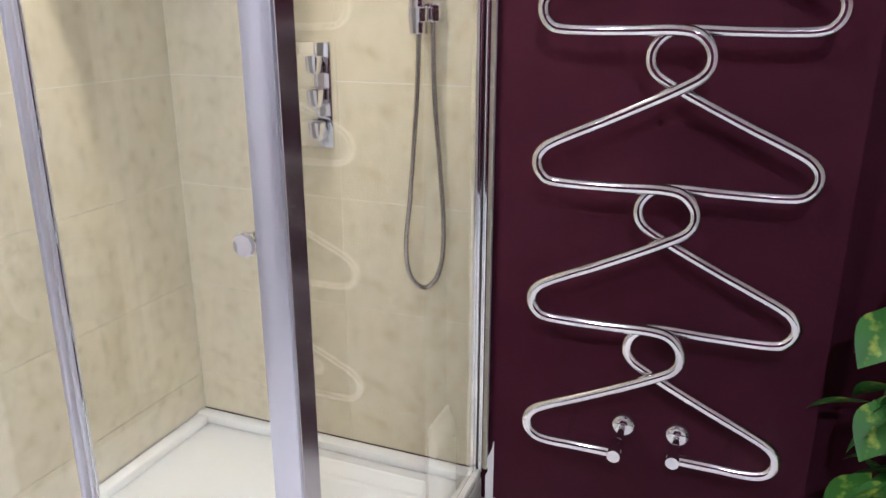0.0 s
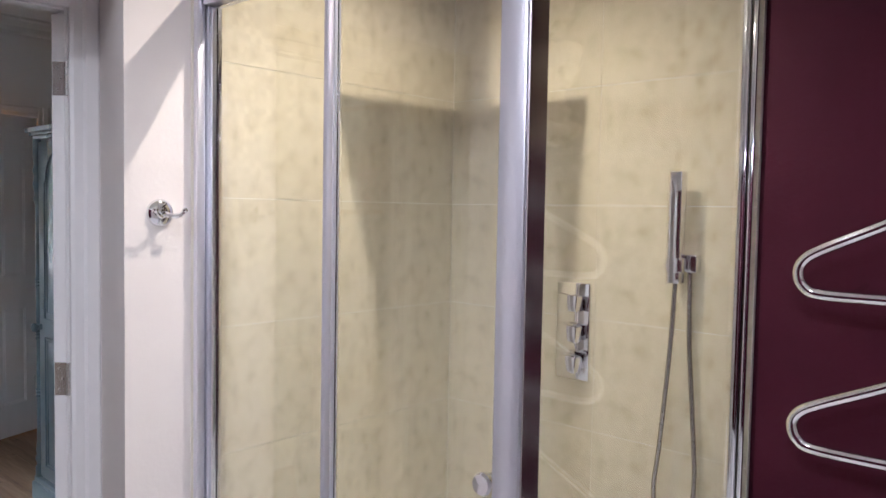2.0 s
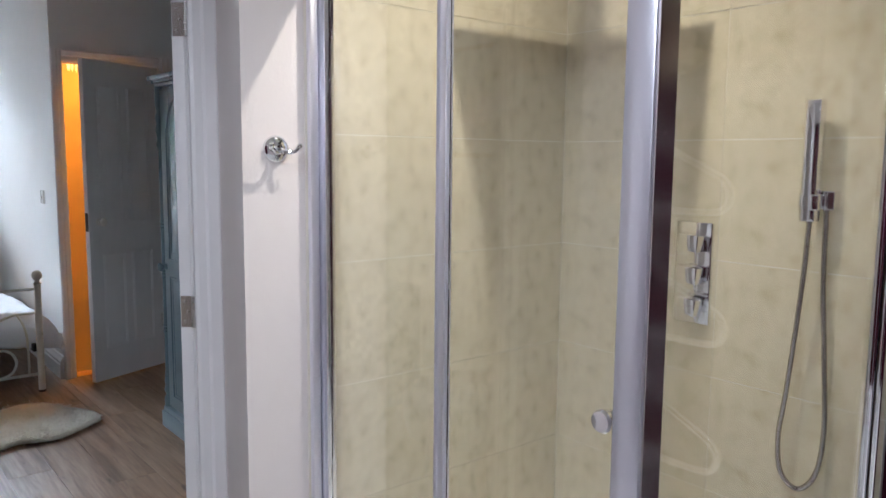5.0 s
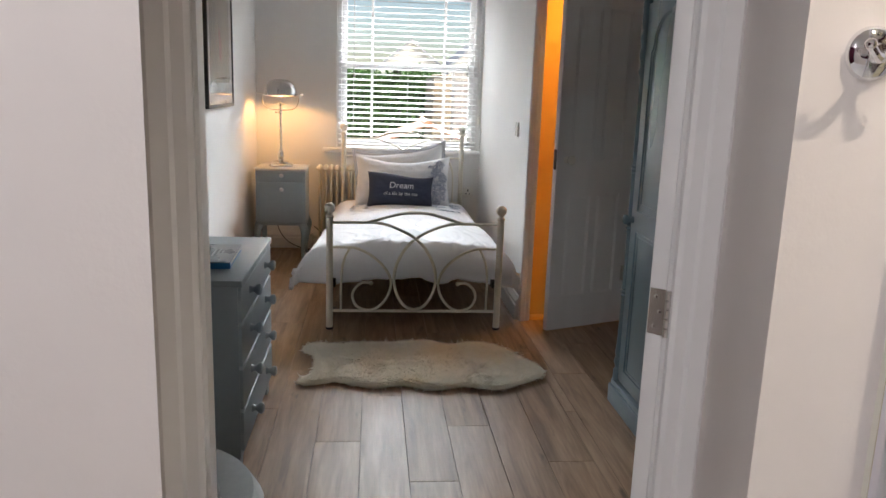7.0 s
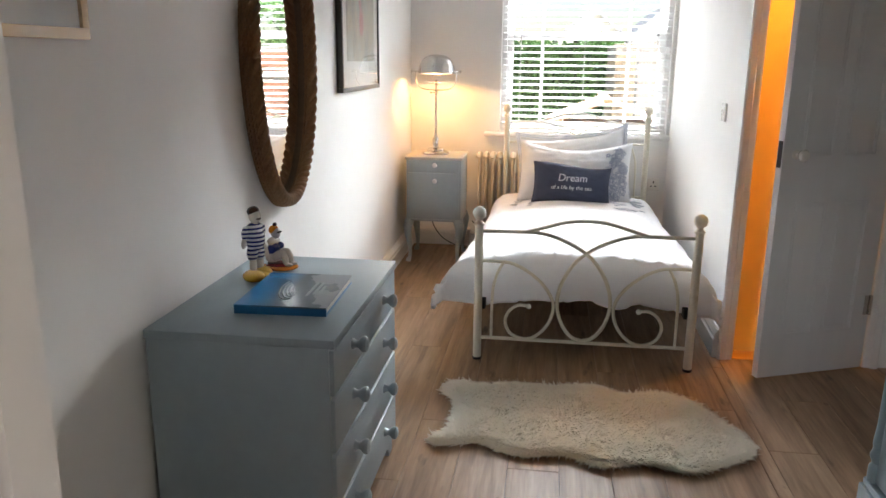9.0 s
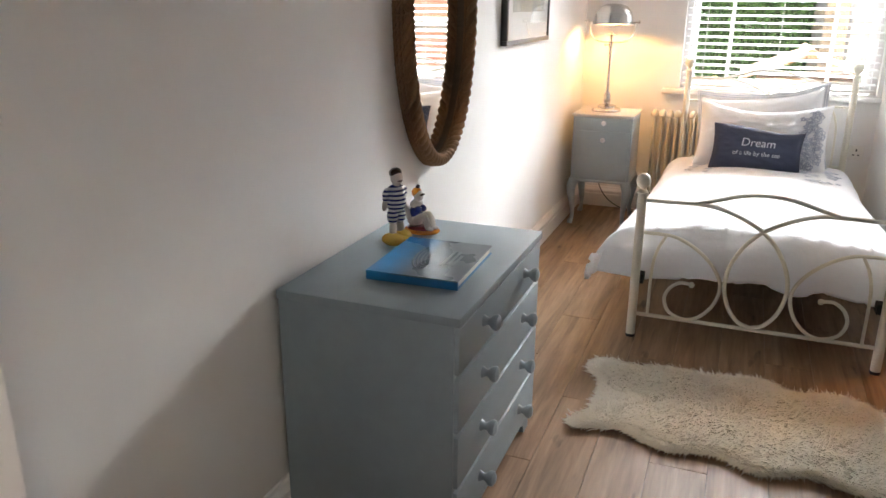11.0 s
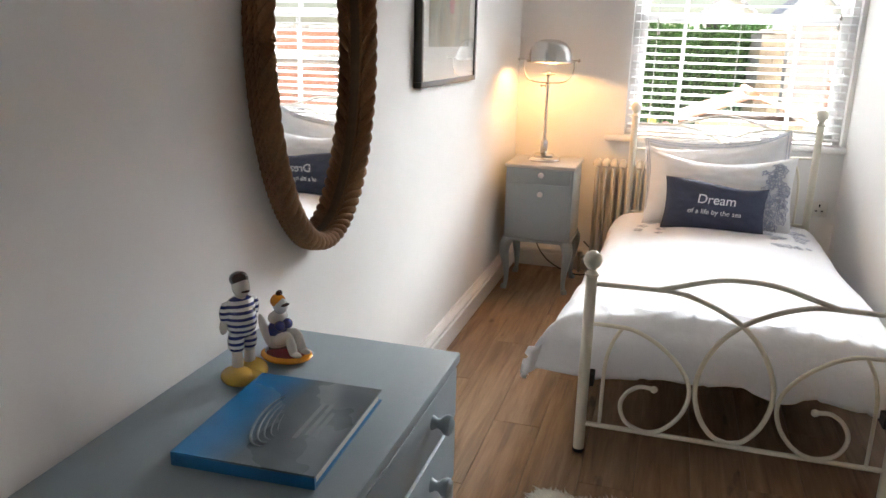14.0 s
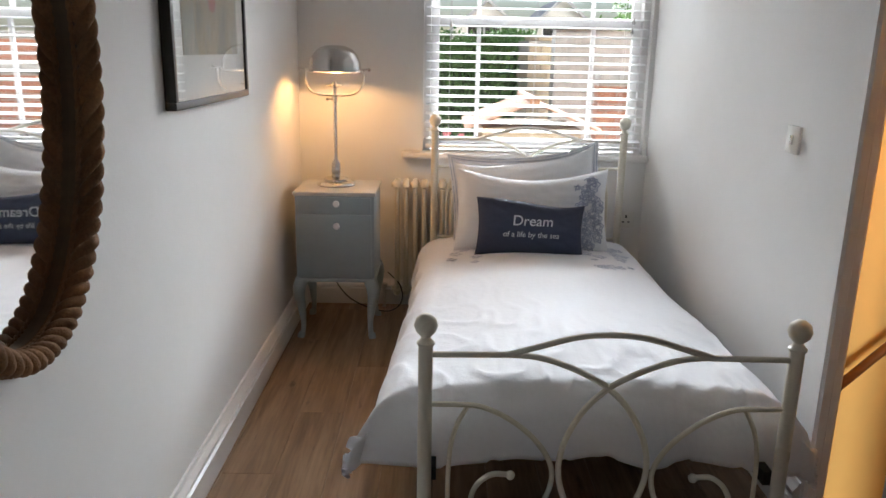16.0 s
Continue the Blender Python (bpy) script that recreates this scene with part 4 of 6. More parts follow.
# desk lamp with a domed hood
LX, LY, LZ = -6.57, -0.384, 0.725
la = thing("table_lamp", "brushed steel table lamp with a domed shade, switched on", "lamp", (LX, LY, LZ))
T = Matrix.Translation((LX, LY, LZ))
bm = bmesh.new()
lathe(bm, [(0, 0), (0.092, 0), (0.095, 0.006), (0.090, 0.014), (0.078, 0.020), (0.062, 0.024), (0.060, 0.034), (0.045, 0.040), (0.022, 0.044), (0.020, 0.060), (0.022, 0.064), (0.022, 0.105), (0.019, 0.110), (0.012, 0.122), (0, 0.123)], T, 36)
part("base", bm, STEEL, la)
bm = bmesh.new()
lathe(bm, [(0, 0.12), (0.0095, 0.12), (0.0095, 0.40), (0.013, 0.402), (0.013, 0.425), (0.0085, 0.43), (0.0085, 0.455), (0.014, 0.468), (0.040, 0.476), (0.040, 0.479), (0.010, 0.482), (0.010, 0.495), (0, 0.496)], T, 20)
part("stem", bm, STEEL, la)
bm = bmesh.new()
tube(bm, [(LX, LY - 0.034, LZ + 0.413), (LX, LY, LZ + 0.413)], 0.004, 8)
bmesh.ops.create_uvsphere(bm, u_segments=10, v_segments=6, radius=0.008, matrix=Matrix.Translation((LX, LY - 0.036, LZ + 0.413)))
part("thumb_screw", bm, STEEL, la)
bm = bmesh.new()
H = 0.138
tube(bm, curve([(LX, LY - H, LZ + 0.553), (LX, LY - H, LZ + 0.50), (LX, LY - H + 0.02, LZ + 0.455), (LX, LY - 0.075, LZ + 0.434), (LX, LY, LZ + 0.430), (LX, LY + 0.075, LZ + 0.434), (LX, LY + H - 0.02, LZ + 0.455), (LX, LY + H, LZ + 0.50), (LX, LY + H, LZ + 0.553)], 6), 0.0045, 8)
part("harp", bm, STEEL, la)
for s in (-1, 1):
    bm = bmesh.new()
    tube(bm, [(LX, LY + s * 0.118, LZ + 0.553), (LX, LY + s * 0.172, LZ + 0.553)], 0.004, 8)
    lathe(bm, [(0, 0), (0.010, 0), (0.010, 0.008), (0, 0.009)], Matrix.Translation((LX, LY + s * 0.160, LZ + 0.553)) @ pose(0, 0, 0, -90 * s, 0, 0), 10)
    part("pivot", bm, STEEL, la)
bm = bmesh.new()
prof = [(0.126, 0.540), (0.127, 0.545), (0.122, 0.556), (0.119, 0.585), (0.106, 0.620), (0.082, 0.646), (0.048, 0.660), (0.0, 0.664)]
lathe(bm, prof + [(r * 0.975, z - 0.002) for r, z in prof[::-1]], T @ pose(0, 0, 0, 0, -3, 0), 40, caps=False)
part("shade", bm, STEEL, la, "brushed steel domed shade")
bm = bmesh.new()
bmesh.ops.create_uvsphere(bm, u_segments=14, v_segments=10, radius=0.026, matrix=Matrix.Translation((LX, LY, LZ + 0.587)))
bulb = part("bulb", bm, glow("bulb_glow", (1.0, 0.62, 0.30), 6.0), la, "lit frosted bulb")
bulb.visible_shadow = False

# lamp flex on the floor
bm = bmesh.new()
tube(bm, curve([(-6.80, -0.46, 0.70), (-6.82, -0.46, 0.40), (-6.80, -0.44, 0.20), (-6.76, -0.36, 0.09), (-6.72, -0.24, 0.04), (-6.70, -0.13, 0.03), (-6.74, -0.07, 0.07), (-6.80, -0.08, 0.14), (-6.85, -0.15, 0.20)], 8), 0.0035, 6)
solo("power_cord", bm, BLACK, "black lamp flex looping behind the cabinet", "cable", (-6.72, -0.24, 0.03))

# column radiator under the window
rd = thing("radiator", "cream painted cast column radiator under the window", "radiator", (-6.86, 0.3, 0.08))
for k in range(16):
    y = -0.10 + k * 0.048
    bm = bmesh.new()
    for dx in (-0.032, 0.032):
        tube(bm, [(-6.855 + dx, y, 0.115), (-6.855 + dx, y, 0.668)], 0.0125, 10)
    for z in (0.105, 0.682):
        tube(bm, curve([(-6.855 - 0.034, y, z - (0.012 if z > 0.3 else -0.012)), (-6.855 - 0.020, y, z + (0.012 if z > 0.3 else -0.012)), (-6.855 + 0.020, y, z + (0.012 if z > 0.3 else -0.012)), (-6.855 + 0.034, y, z - (0.012 if z > 0.3 else -0.012))], 4), 0.0195, 10, flat=1.0)
    part("column", bm, IVORY, rd)
for z in (0.105, 0.682):
    bm = bmesh.new()
    tube(bm, [(-6.855, -0.13, z), (-6.855, 0.64, z)], 0.014, 10)
    part("header", bm, IVORY, rd)
bm = bmesh.new()
tube(bm, [(-6.855, -0.135, 0.105), (-6.855, -0.165, 0.105)], 0.012, 10)
lathe(bm, [(0.010, -0.105), (0.010, 0.0), (0.016, 0.004), (0.016, 0.03), (0, 0.032)], Matrix.Translation((-6.855, -0.17, 0.105)), 12)
part("valve", bm, STEEL, rd, "steel radiator valve and pipe")

# sheepskin rug
rug = thing("sheepskin_rug", "cream long-haired sheepskin rug on the floor", "rug", (-4.12, 0.55, 0))
edge = curve([(x, y, 0) for x, y in ((-3.88, 0.035), (-3.95, 0.08), (-4.10, 0.095), (-4.22, 0.085), (-4.30, 0.025), (-4.37, 0.045), (-4.355, 0.14), (-4.385, 0.28), (-4.39, 0.45), (-4.42, 0.62), (-4.36, 0.72), (-4.39, 0.88), (-4.335, 0.99), (-4.21, 1.06), (-4.08, 1.12), (-3.97, 1.135), (-3.88, 1.03), (-3.81, 0.90), (-3.85, 0.76), (-3.81, 0.62), (-3.875, 0.50), (-3.845, 0.38), (-3.86, 0.29), (-3.915, 0.20), (-3.89, 0.11))], 6, closed=True)
WOOL = mat("cream_wool", (0.95, 0.925, 0.85), 0.95, vary=0.06, grain=25, stain=6, bump=0.25, bump_scale=120, sheen=0.4)
PELT = mat("sheepskin", (0.88, 0.85, 0.77), 0.95, vary=0.04, grain=40, stain=6, bump=0.2, bump_scale=160)

n, l, b_ = nodes_of(WOOL)
tl, mxs = n.new("ShaderNodeBsdfTranslucent"), n.new("ShaderNodeMixShader")
tl.inputs[0].default_value = (0.95, 0.92, 0.84, 1)
mxs.inputs[0].default_value = 0.5
l.new(b_.outputs[0], mxs.inputs[1]), l.new(tl.outputs[0], mxs.inputs[2])
l.new(mxs.outputs[0], n["Material Output"].inputs[0])


def inside(x, y):
    c, n_ = False, len(edge)
    for i in range(n_):
        a, b = edge[i], edge[i - 1]
        if (a.y > y) != (b.y > y) and x < (b.x - a.x) * (y - a.y) / (b.y - a.y) + a.x:
            c = not c
    return c


bm = bmesh.new()
mid = Vector((-4.13, 0.58, 0))
rings = []
for k, (s, z) in enumerate(((1.0, 0.002), (1.0, 0.006), (0.98, 0.014), (0.93, 0.020), (0.7, 0.023), (0.4, 0.024), (0.1, 0.025))):
    rings.append([Vector((mid.x + (p.x - mid.x) * s, mid.y + (p.y - mid.y) * s, z + 0.005 * noise.noise(Vector((p.x * s * 9, p.y * s * 9, k))))) for p in edge])
ring_mesh(bm, rings)
part("pelt", bm, PELT, rug, angle=80)
rr = random.Random(8)
verts, faces = [], []
for k in range(64000):
    if k % 4 == 0:
        p = edge[rr.randrange(len(edge))]
        q = p + (mid - p) * rr.uniform(0.0, 0.06)
        x, y = q.x + rr.gauss(0, 0.006), q.y + rr.gauss(0, 0.006)
        out = Vector((p.x - mid.x, p.y - mid.y, 0)).normalized()
        base_z, lift = 0.006 + rr.random() * 0.010, 0.12
    else:
        x, y = rr.uniform(-4.47, -3.82), rr.uniform(-0.02, 1.18)
        if not inside(x, y):
            continue
        out = Vector((noise.noise(Vector((x * 5, y * 5, 1))), 0.3 + noise.noise(Vector((x * 5, y * 5, 9))), 0)).normalized()
        base_z, lift = 0.022, 0.30
    d = (out + Vector((rr.gauss(0, 0.45), rr.gauss(0, 0.45), lift + rr.random() * 0.3))).normalized() * (rr.uniform(0.026, 0.058) if k % 4 == 0 else rr.uniform(0.022, 0.042))
    side = d.cross(Vector((0, 0, 1))).normalized() * 0.0021
    o = Vector((x, y, base_z)) - Vector((-4.12, 0.55, 0))
    tip = o + d
    tip.z = max(tip.z - 0.006, 0.004)
    i = len(verts)
    verts += [o - side, o + side, o + d * 0.6 + side * 0.6, tip]
    faces += [(i, i + 1, i + 2), (i, i + 2, i + 3)]
me = bpy.data.meshes.new("fur")
me.from_pydata(verts, [], faces)
me.materials.append(WOOL)
fur = tagged(new("fur", me), "long cream wool hairs", kind="stuff")
fur.parent = rug

# wardrobe
VX0, VX1, VY0, VY1, VZ = -3.685, -3.04, 1.415, 1.95, 1.735
wd = thing("wardrobe", "slate-blue painted single-door wardrobe with carved corner columns", "wardrobe", (-3.35, 1.68, 0))
part("body", boxes((VX0 + 0.012, VX1 - 0.012, VY0 + 0.02, VY1, 0.10, VZ), bev=0.003), WARD_PAINT, wd)
part("plinth", boxes((VX0 - 0.012, VX1 + 0.012, VY0 - 0.012, VY1, 0, 0.085), (VX0 - 0.004, VX1 + 0.004, VY0 - 0.004, VY1 - 0.002, 0.085, 0.11), bev=0.006), WARD_PAINT, wd)
bm = bmesh.new()
for o, z0, z1 in ((0.0, VZ - 0.005, VZ + 0.012), (0.012, VZ + 0.012, VZ + 0.026), (0.026, VZ + 0.026, VZ + 0.048)):
    bx(bm, VX0 - o, VX1 + o, VY0 - o, VY1, z0, z1, bev=0.004)
part("cornice", bm, WARD_PAINT, wd)
VD0, VD1 = VX0 + 0.062, VX1 - 0.062
door = part("door", boxes((VD0, VD1, VY0 + 0.004, VY0 + 0.026, 0.125, VZ - 0.02), bev=0.003), WARD_PAINT, wd)
px0, px1 = VD0 + 0.075, VD1 - 0.075
pm = (px0 + px1) / 2
lower = [(px0, 0.19), (px1, 0.19), (px1, 0.80), (px0, 0.80)]
upper = [(px0, 0.89), (px1, 0.89), (px1, 1.52), (px1 - 0.016, 1.535), (px1 - 0.022, 1.555)]
hw = (px1 - px0) / 2 - 0.022
upper += [(pm + hw * math.cos(a), 1.555 + 0.115 * math.sin(a)) for a in (math.pi * k / 12 for k in range(1, 12))]
upper += [(px0 + 0.022, 1.555), (px0 + 0.016, 1.535), (px0, 1.52)]
for o in (lower, upper):
    bm = bmesh.new()
    tube(bm, [(x, VY0 + 0.004, z) for x, z in o], 0.0055, 6, closed=True)
    cx, cz = sum(p[0] for p in o) / len(o), sum(p[1] for p in o) / len(o)
    tube(bm, [(cx + (x - cx) * 0.86, VY0 + 0.0045, cz + (z - cz) * 0.95) for x, z in o], 0.003, 6, closed=True)
    part("panel_moulding", bm, WARD_PAINT, door)
part("knob", turned_knob(Matrix.Translation((VD0 + 0.022, VY0 + 0.005, 0.845)) @ pose(0, 0, 0, 90, 0, 0), 1.15), WARD_PAINT, door)
for x in (VX0 + 0.032, VX1 - 0.032):
    bm = bmesh.new()
    prof = [(0.0, 0.115), (0.026, 0.115), (0.026, 0.16), (0.018, 0.175), (0.027, 0.20), (0.020, 0.225), (0.024, 0.24), (0.019, 0.30)]
    for z in (0.52, 0.80, 1.05):
        prof += [(0.018, z - 0.025), (0.024, z - 0.016), (0.017, z - 0.008), (0.024, z), (0.017, z + 0.008), (0.024, z + 0.016), (0.018, z + 0.025)]
    prof += [(0.018, 1.42), (0.026, 1.45), (0.020, 1.475), (0.028, 1.52), (0.022, 1.55), (0.028, 1.585), (0.020, 1.61), (0.027, 1.64), (0.026, VZ - 0.004), (0.0, VZ - 0.004)]
    lathe(bm, prof, Matrix.Translation((x, VY0 + 0.018, 0)), 14)
    part("column", bm, WARD_PAINT, wd, "turned corner column")

# oval mirror framed in twisted rope
MX, MZ, MA, MB, MY = -4.134, 1.365, 0.326, 0.55, YS
mi = thing("mirror", "oval wall mirror framed with thick twisted rope", "mirror", (MX, MY, MZ))


def oval(inset, y, k=160):
    return [Vector((MX + (MA - inset) * math.cos(a), y, MZ + (MB - inset) * math.sin(a))) for a in (2 * math.pi * j / k for j in range(k))]


def rope_strand(bm, inset, y, rad, strand, twists, phase, steps, sides):
    """One strand of a rope laid round the oval; the strand swells and thins a little along its way."""
    ctr, pts, rads = oval(inset, y, steps), [], []
    for j, p in enumerate(ctr):
        q = 2 * math.pi * j / steps
        nrm = Vector((math.cos(q), 0, math.sin(q)))
        a = 2 * math.pi * (j / steps * twists + phase)
        pts.append(p + (nrm * math.cos(a) + Vector((0, 1, 0)) * math.sin(a)) * rad)
        rads.append(strand * (1 + 0.10 * noise.noise(Vector((q * 9, phase * 7, inset * 50)))))
    tube(bm, pts, rads, sides, closed=True)


bm = bmesh.new()
ring_mesh(bm, [oval(0.010, MY + 0.001), oval(0.010, MY + 0.036), oval(0.036, MY + 0.032), oval(0.042, MY + 0.026), oval(0.043, MY + 0.006)], caps=False)
part("backing", bm, mat("dark_cane", (0.12, 0.07, 0.035), 0.7, vary=0.3, grain=60), mi)
bm = bmesh.new()
bm.faces.new([bm.verts.new(p) for p in oval(0.040, MY + 0.010)])
part("glass", bm, MIRROR, mi, "silvered mirror glass", smooth=False)
# thin cords stacked up the outer side and round the inner edge
for inset, rad, y in ((0.008, 0.0085, 0.010), (0.006, 0.0080, 0.024), (0.007, 0.0075, 0.037), (0.042, 0.0055, 0.028)):
    bm = bmesh.new()
    for s in range(2):
        rope_strand(bm, inset, MY + y, rad * 0.5, rad * 0.62, 75, s / 2, 300, 6)
    part("thin_rope", bm, ROPE, mi)
for s in range(3):
    bm = bmesh.new()
    rope_strand(bm, 0.025, MY + 0.047, 0.0118, 0.0126, 27, s / 3, 420, 10)
    part("strand", bm, ROPE, mi, "thick twisted rope strand")

# framed pictures
def picture(name, label, x0, x1, z0, z1, wide, deep, frame_mat, mount, art):
    t = thing(name, label, "picture", ((x0 + x1) / 2, YS, z0))
    for b in ((x0, x1, z0, z0 + wide), (x0, x1, z1 - wide, z1), (x0, x0 + wide, z0 + wide, z1 - wide), (x1 - wide, x1, z0 + wide, z1 - wide)):
        part("frame_rail", boxes((b[0], b[1], YS + 0.002, YS + deep, b[2], b[3]), bev=0.002), frame_mat, t)
    part("mount", boxes((x0 + wide, x1 - wide, YS + 0.003, YS + deep - 0.010, z0 + wide, z1 - wide)), MOUNT, t, "white card mount", smooth=False)
    if art:
        part("print", boxes((x0 + mount, x1 - mount, YS + deep - 0.0099, YS + deep - 0.0085, z0 + mount * 1.4, z1 - mount)), art, t, "muted printed picture", smooth=False)
    g = part("glazing", boxes((x0 + wide, x1 - wide, YS + deep - 0.006, YS + deep - 0.004, z0 + wide, z1 - wide)), PANE, t, "clear picture glass", smooth=False)
    g.visible_shadow = False
    return t


ART = mat("muted_print", (0.32, 0.30, 0.25), 0.7, vary=0.5, grain=7, stain=4, stretch=(2.2, 1, 0.6))
n, l, b_ = nodes_of(ART)
tc, vo, rp = n.new("ShaderNodeTexCoord"), n.new("ShaderNodeTexNoise"), n.new("ShaderNodeValToRGB")
mp = n.new("ShaderNodeMapping")
mp.inputs["Scale"].default_value = (9, 1, 3)
vo.inputs["Scale"].default_value, vo.inputs["Detail"].default_value = 1.0, 5
l.new(tc.outputs["Object"], mp.inputs[0]), l.new(mp.outputs[0], vo.inputs[0]), l.new(vo.outputs[0], rp.inputs[0])
cr = rp.color_ramp
cr.elements[0].color, cr.elements[0].position = (0.10, 0.09, 0.075, 1), 0.3
cr.elements[1].color, cr.elements[1].position = (0.50, 0.47, 0.38, 1), 0.7
for pos, c in ((0.42, (0.22, 0.21, 0.15, 1)), (0.5, (0.38, 0.30, 0.16, 1)), (0.58, (0.30, 0.32, 0.27, 1))):
    e = cr.elements.new(pos)
    e.color = c
l.new(rp.outputs[0], b_.inputs["Base Color"])
pc = picture("framed_picture", "black-framed muted print with a white mount", -5.745, -4.962, 1.20, 2.22, 0.022, 0.034, DARK_FRAME, 0.105, ART)
RED = mat("red_print", (0.42, 0.06, 0.05), 0.7, vary=0.2, grain=30)
for k, (x, z0, z1, wd_) in enumerate(((-5.36, 1.47, 1.62, 0.05), (-5.34, 1.60, 1.67, 0.035))):
    bm = bmesh.new()
    lathe(bm, [(0, z0), (wd_ * 0.7, z0 + 0.01), (wd_, (z0 + z1) / 2), (wd_ * 0.5, z1 - 0.01), (0, z1)], Matrix.Translation((x, YS + 0.0252, 0)) @ Matrix.Diagonal((1, 0.02, 1, 1)), 12)
    part("painted_patch", bm, RED, pc, "red patch in the print")
picture("framed_picture", "pine-framed picture with a cream mount", -2.972, -2.15, 1.40, 1.95, 0.024, 0.022, PINE, 0.09, None)

# low buttoned stool beside the doorway
st = thing("tub_chair", "grey-green buttoned velvet tub chair", "chair", (-2.22, -0.24, 0))
VELVET = mat("grey_velvet", (0.27, 0.30, 0.30), 0.85, vary=0.1, grain=40, bump=0.2, sheen=0.6)
bm = bmesh.new()
lathe(bm, [(0, 0.20), (0.23, 0.20), (0.25, 0.23), (0.25, 0.31), (0.235, 0.34), (0.15, 0.355), (0, 0.36)], Matrix.Translation((-2.22, -0.24, 0)), 36)
part("seat", bm, VELVET, st)
bm = bmesh.new()
n_b = 40
rings = []
for k in range(n_b + 1):
    a = radians(-60 + 300 * k / n_b)
    d = Vector((math.cos(a), math.sin(a), 0))
    pin = 0.010 * (k % 5 == 0)
    c = Vector((-2.22, -0.24, 0))
    rings.append([c + d * (0.25 + u) + Vector((0, 0, v)) for u, v in ((0.0, 0.22), (0.05, 0.22), (0.065, 0.31), (0.070 - pin, 0.355), (0.045, 0.395), (0.0, 0.40), (-0.035 + pin, 0.388), (-0.03, 0.33), (-0.01, 0.28))])
ring_mesh(bm, rings)
part("back", bm, VELVET, st)
for k in range(7):
    a = radians(-45 + 270 * k / 6)
    bm = bmesh.new()
    bmesh.ops.create_uvsphere(bm, u_segments=8, v_segments=6, radius=0.009, matrix=Matrix.Translation((-2.22 + 0.314 * math.cos(a), -0.24 + 0.314 * math.sin(a), 0.34)))
    part("button", bm, VELVET, st)
for a in (45, 135, 225, 315):
    bm = bmesh.new()
    c, s = math.cos(radians(a)), math.sin(radians(a))
    tube(bm, [(-2.22 + 0.19 * c, -0.24 + 0.19 * s, 0.21), (-2.22 + 0.21 * c, -0.24 + 0.21 * s, 0.0)], [0.018, 0.011], 10)
    part("leg", bm, DARK_FRAME, st)

# hanging lantern
PX, PY, PZ = -4.6, 0.725, 1.885
pl = thing("pendant_lantern", "brown woven wire pendant lantern", "pendant lamp", (PX, PY, PZ))
WIRE = mat("brown_wire", (0.10, 0.045, 0.035), 0.45, 0.6, vary=0.2)
lp = [(0.02, 0.03), (0.08, 0.045), (0.125, 0.085), (0.15, 0.15), (0.145, 0.22), (0.11, 0.29), (0.06, 0.34), (0.03, 0.36)]
for k in range(16):
    a = 2 * math.pi * k / 16
    bm = bmesh.new()
    tube(bm, curve([(PX + r * math.cos(a), PY + r * math.sin(a), PZ + z) for r, z in lp], 3), 0.0025, 5)
    part("rib", bm, WIRE, pl)
for r, z in lp:
    bm = bmesh.new()
    tube(bm, [(PX + r * math.cos(a), PY + r * math.sin(a), PZ + z) for a in (2 * math.pi * j / 32 for j in range(32))], 0.003, 5, closed=True)
    part("hoop", bm, WIRE, pl)
bm = bmesh.new()
lathe(bm, [(0, 0.0), (0.008, 0.004), (0.012, 0.012), (0.006, 0.02), (0.02, 0.028), (0.022, 0.034), (0, 0.036)], Matrix.Translation((PX, PY, PZ)), 14)
part("finial", bm, CHROME, pl)
bm = bmesh.new()
tube(bm, [(PX, PY, PZ + 0.35), (PX, PY, ZB)], 0.004, 8)
lathe(bm, [(0.05, 0), (0.045, -0.03), (0, -0.04)], Matrix.Translation((PX, PY, ZB)), 20)
part("flex", bm, WIRE, pl)

# stair rail and beaded lamp in the stairwell
BRASS = mat("warm_brass", (0.55, 0.30, 0.08), 0.35, 0.8)
bm = bmesh.new()
RX = -5.70
tube(bm, [(RX + 0.05, 1.66, 0.06), (RX + 0.05, 2.30, 0.72)], 0.018, 10)
hr = thing("handrail", "brown wooden stair handrail on a bracket", "handrail", (RX, 1.7, 0.06))
part("rail", bm, mat("rail_wood", (0.16, 0.06, 0.015), 0.4, vary=0.2), hr)
bm = bmesh.new()
tube(bm, curve([(RX + 0.045, 1.70, 0.085), (RX + 0.03, 1.705, 0.06), (RX + 0.004, 1.71, 0.05)], 4), 0.009, 8)
lathe(bm, [(0.0, 0), (0.026, 0), (0.024, 0.006), (0, 0.007)], Matrix.Translation((RX - 0.048, 1.71, 0.05)) @ pose(0, 0, 0, 0, 90, 0), 14)
tube(bm, [(RX - 0.048, 1.71, 0.05), (RX + 0.004, 1.71, 0.05)], 0.008, 8)
part("bracket", bm, BRASS, hr, "brass rail bracket")
bl = thing("beaded_lamp", "stair lamp with a glass bead fringe, lit", "pendant lamp", (-5.45, 1.62, 1.97))
for k in range(26):
    a = 2 * math.pi * k / 26
    bm = bmesh.new()
    x, y = -5.45 + 0.16 * math.cos(a), 1.62 + 0.16 * math.sin(a)
    lathe(bm, [(0.001, 0.0)] + [(0.007 if q % 2 else 0.002, 0.01 + q * 0.010) for q in range(13)] + [(0.001, 0.15)], Matrix.Translation((x, y, 1.965)), 6)
    part("bead_string", bm, glow("bead_glow", (1.0, 0.66, 0.26), 1.6) if k == 0 else bl.children[0].data.materials[0], bl)
bm = bmesh.new()
tube(bm, [(-5.45 + 0.16 * math.cos(a), 1.62 + 0.16 * math.sin(a), 2.12) for a in (2 * math.pi * j / 32 for j in range(32))], 0.006, 6, closed=True)
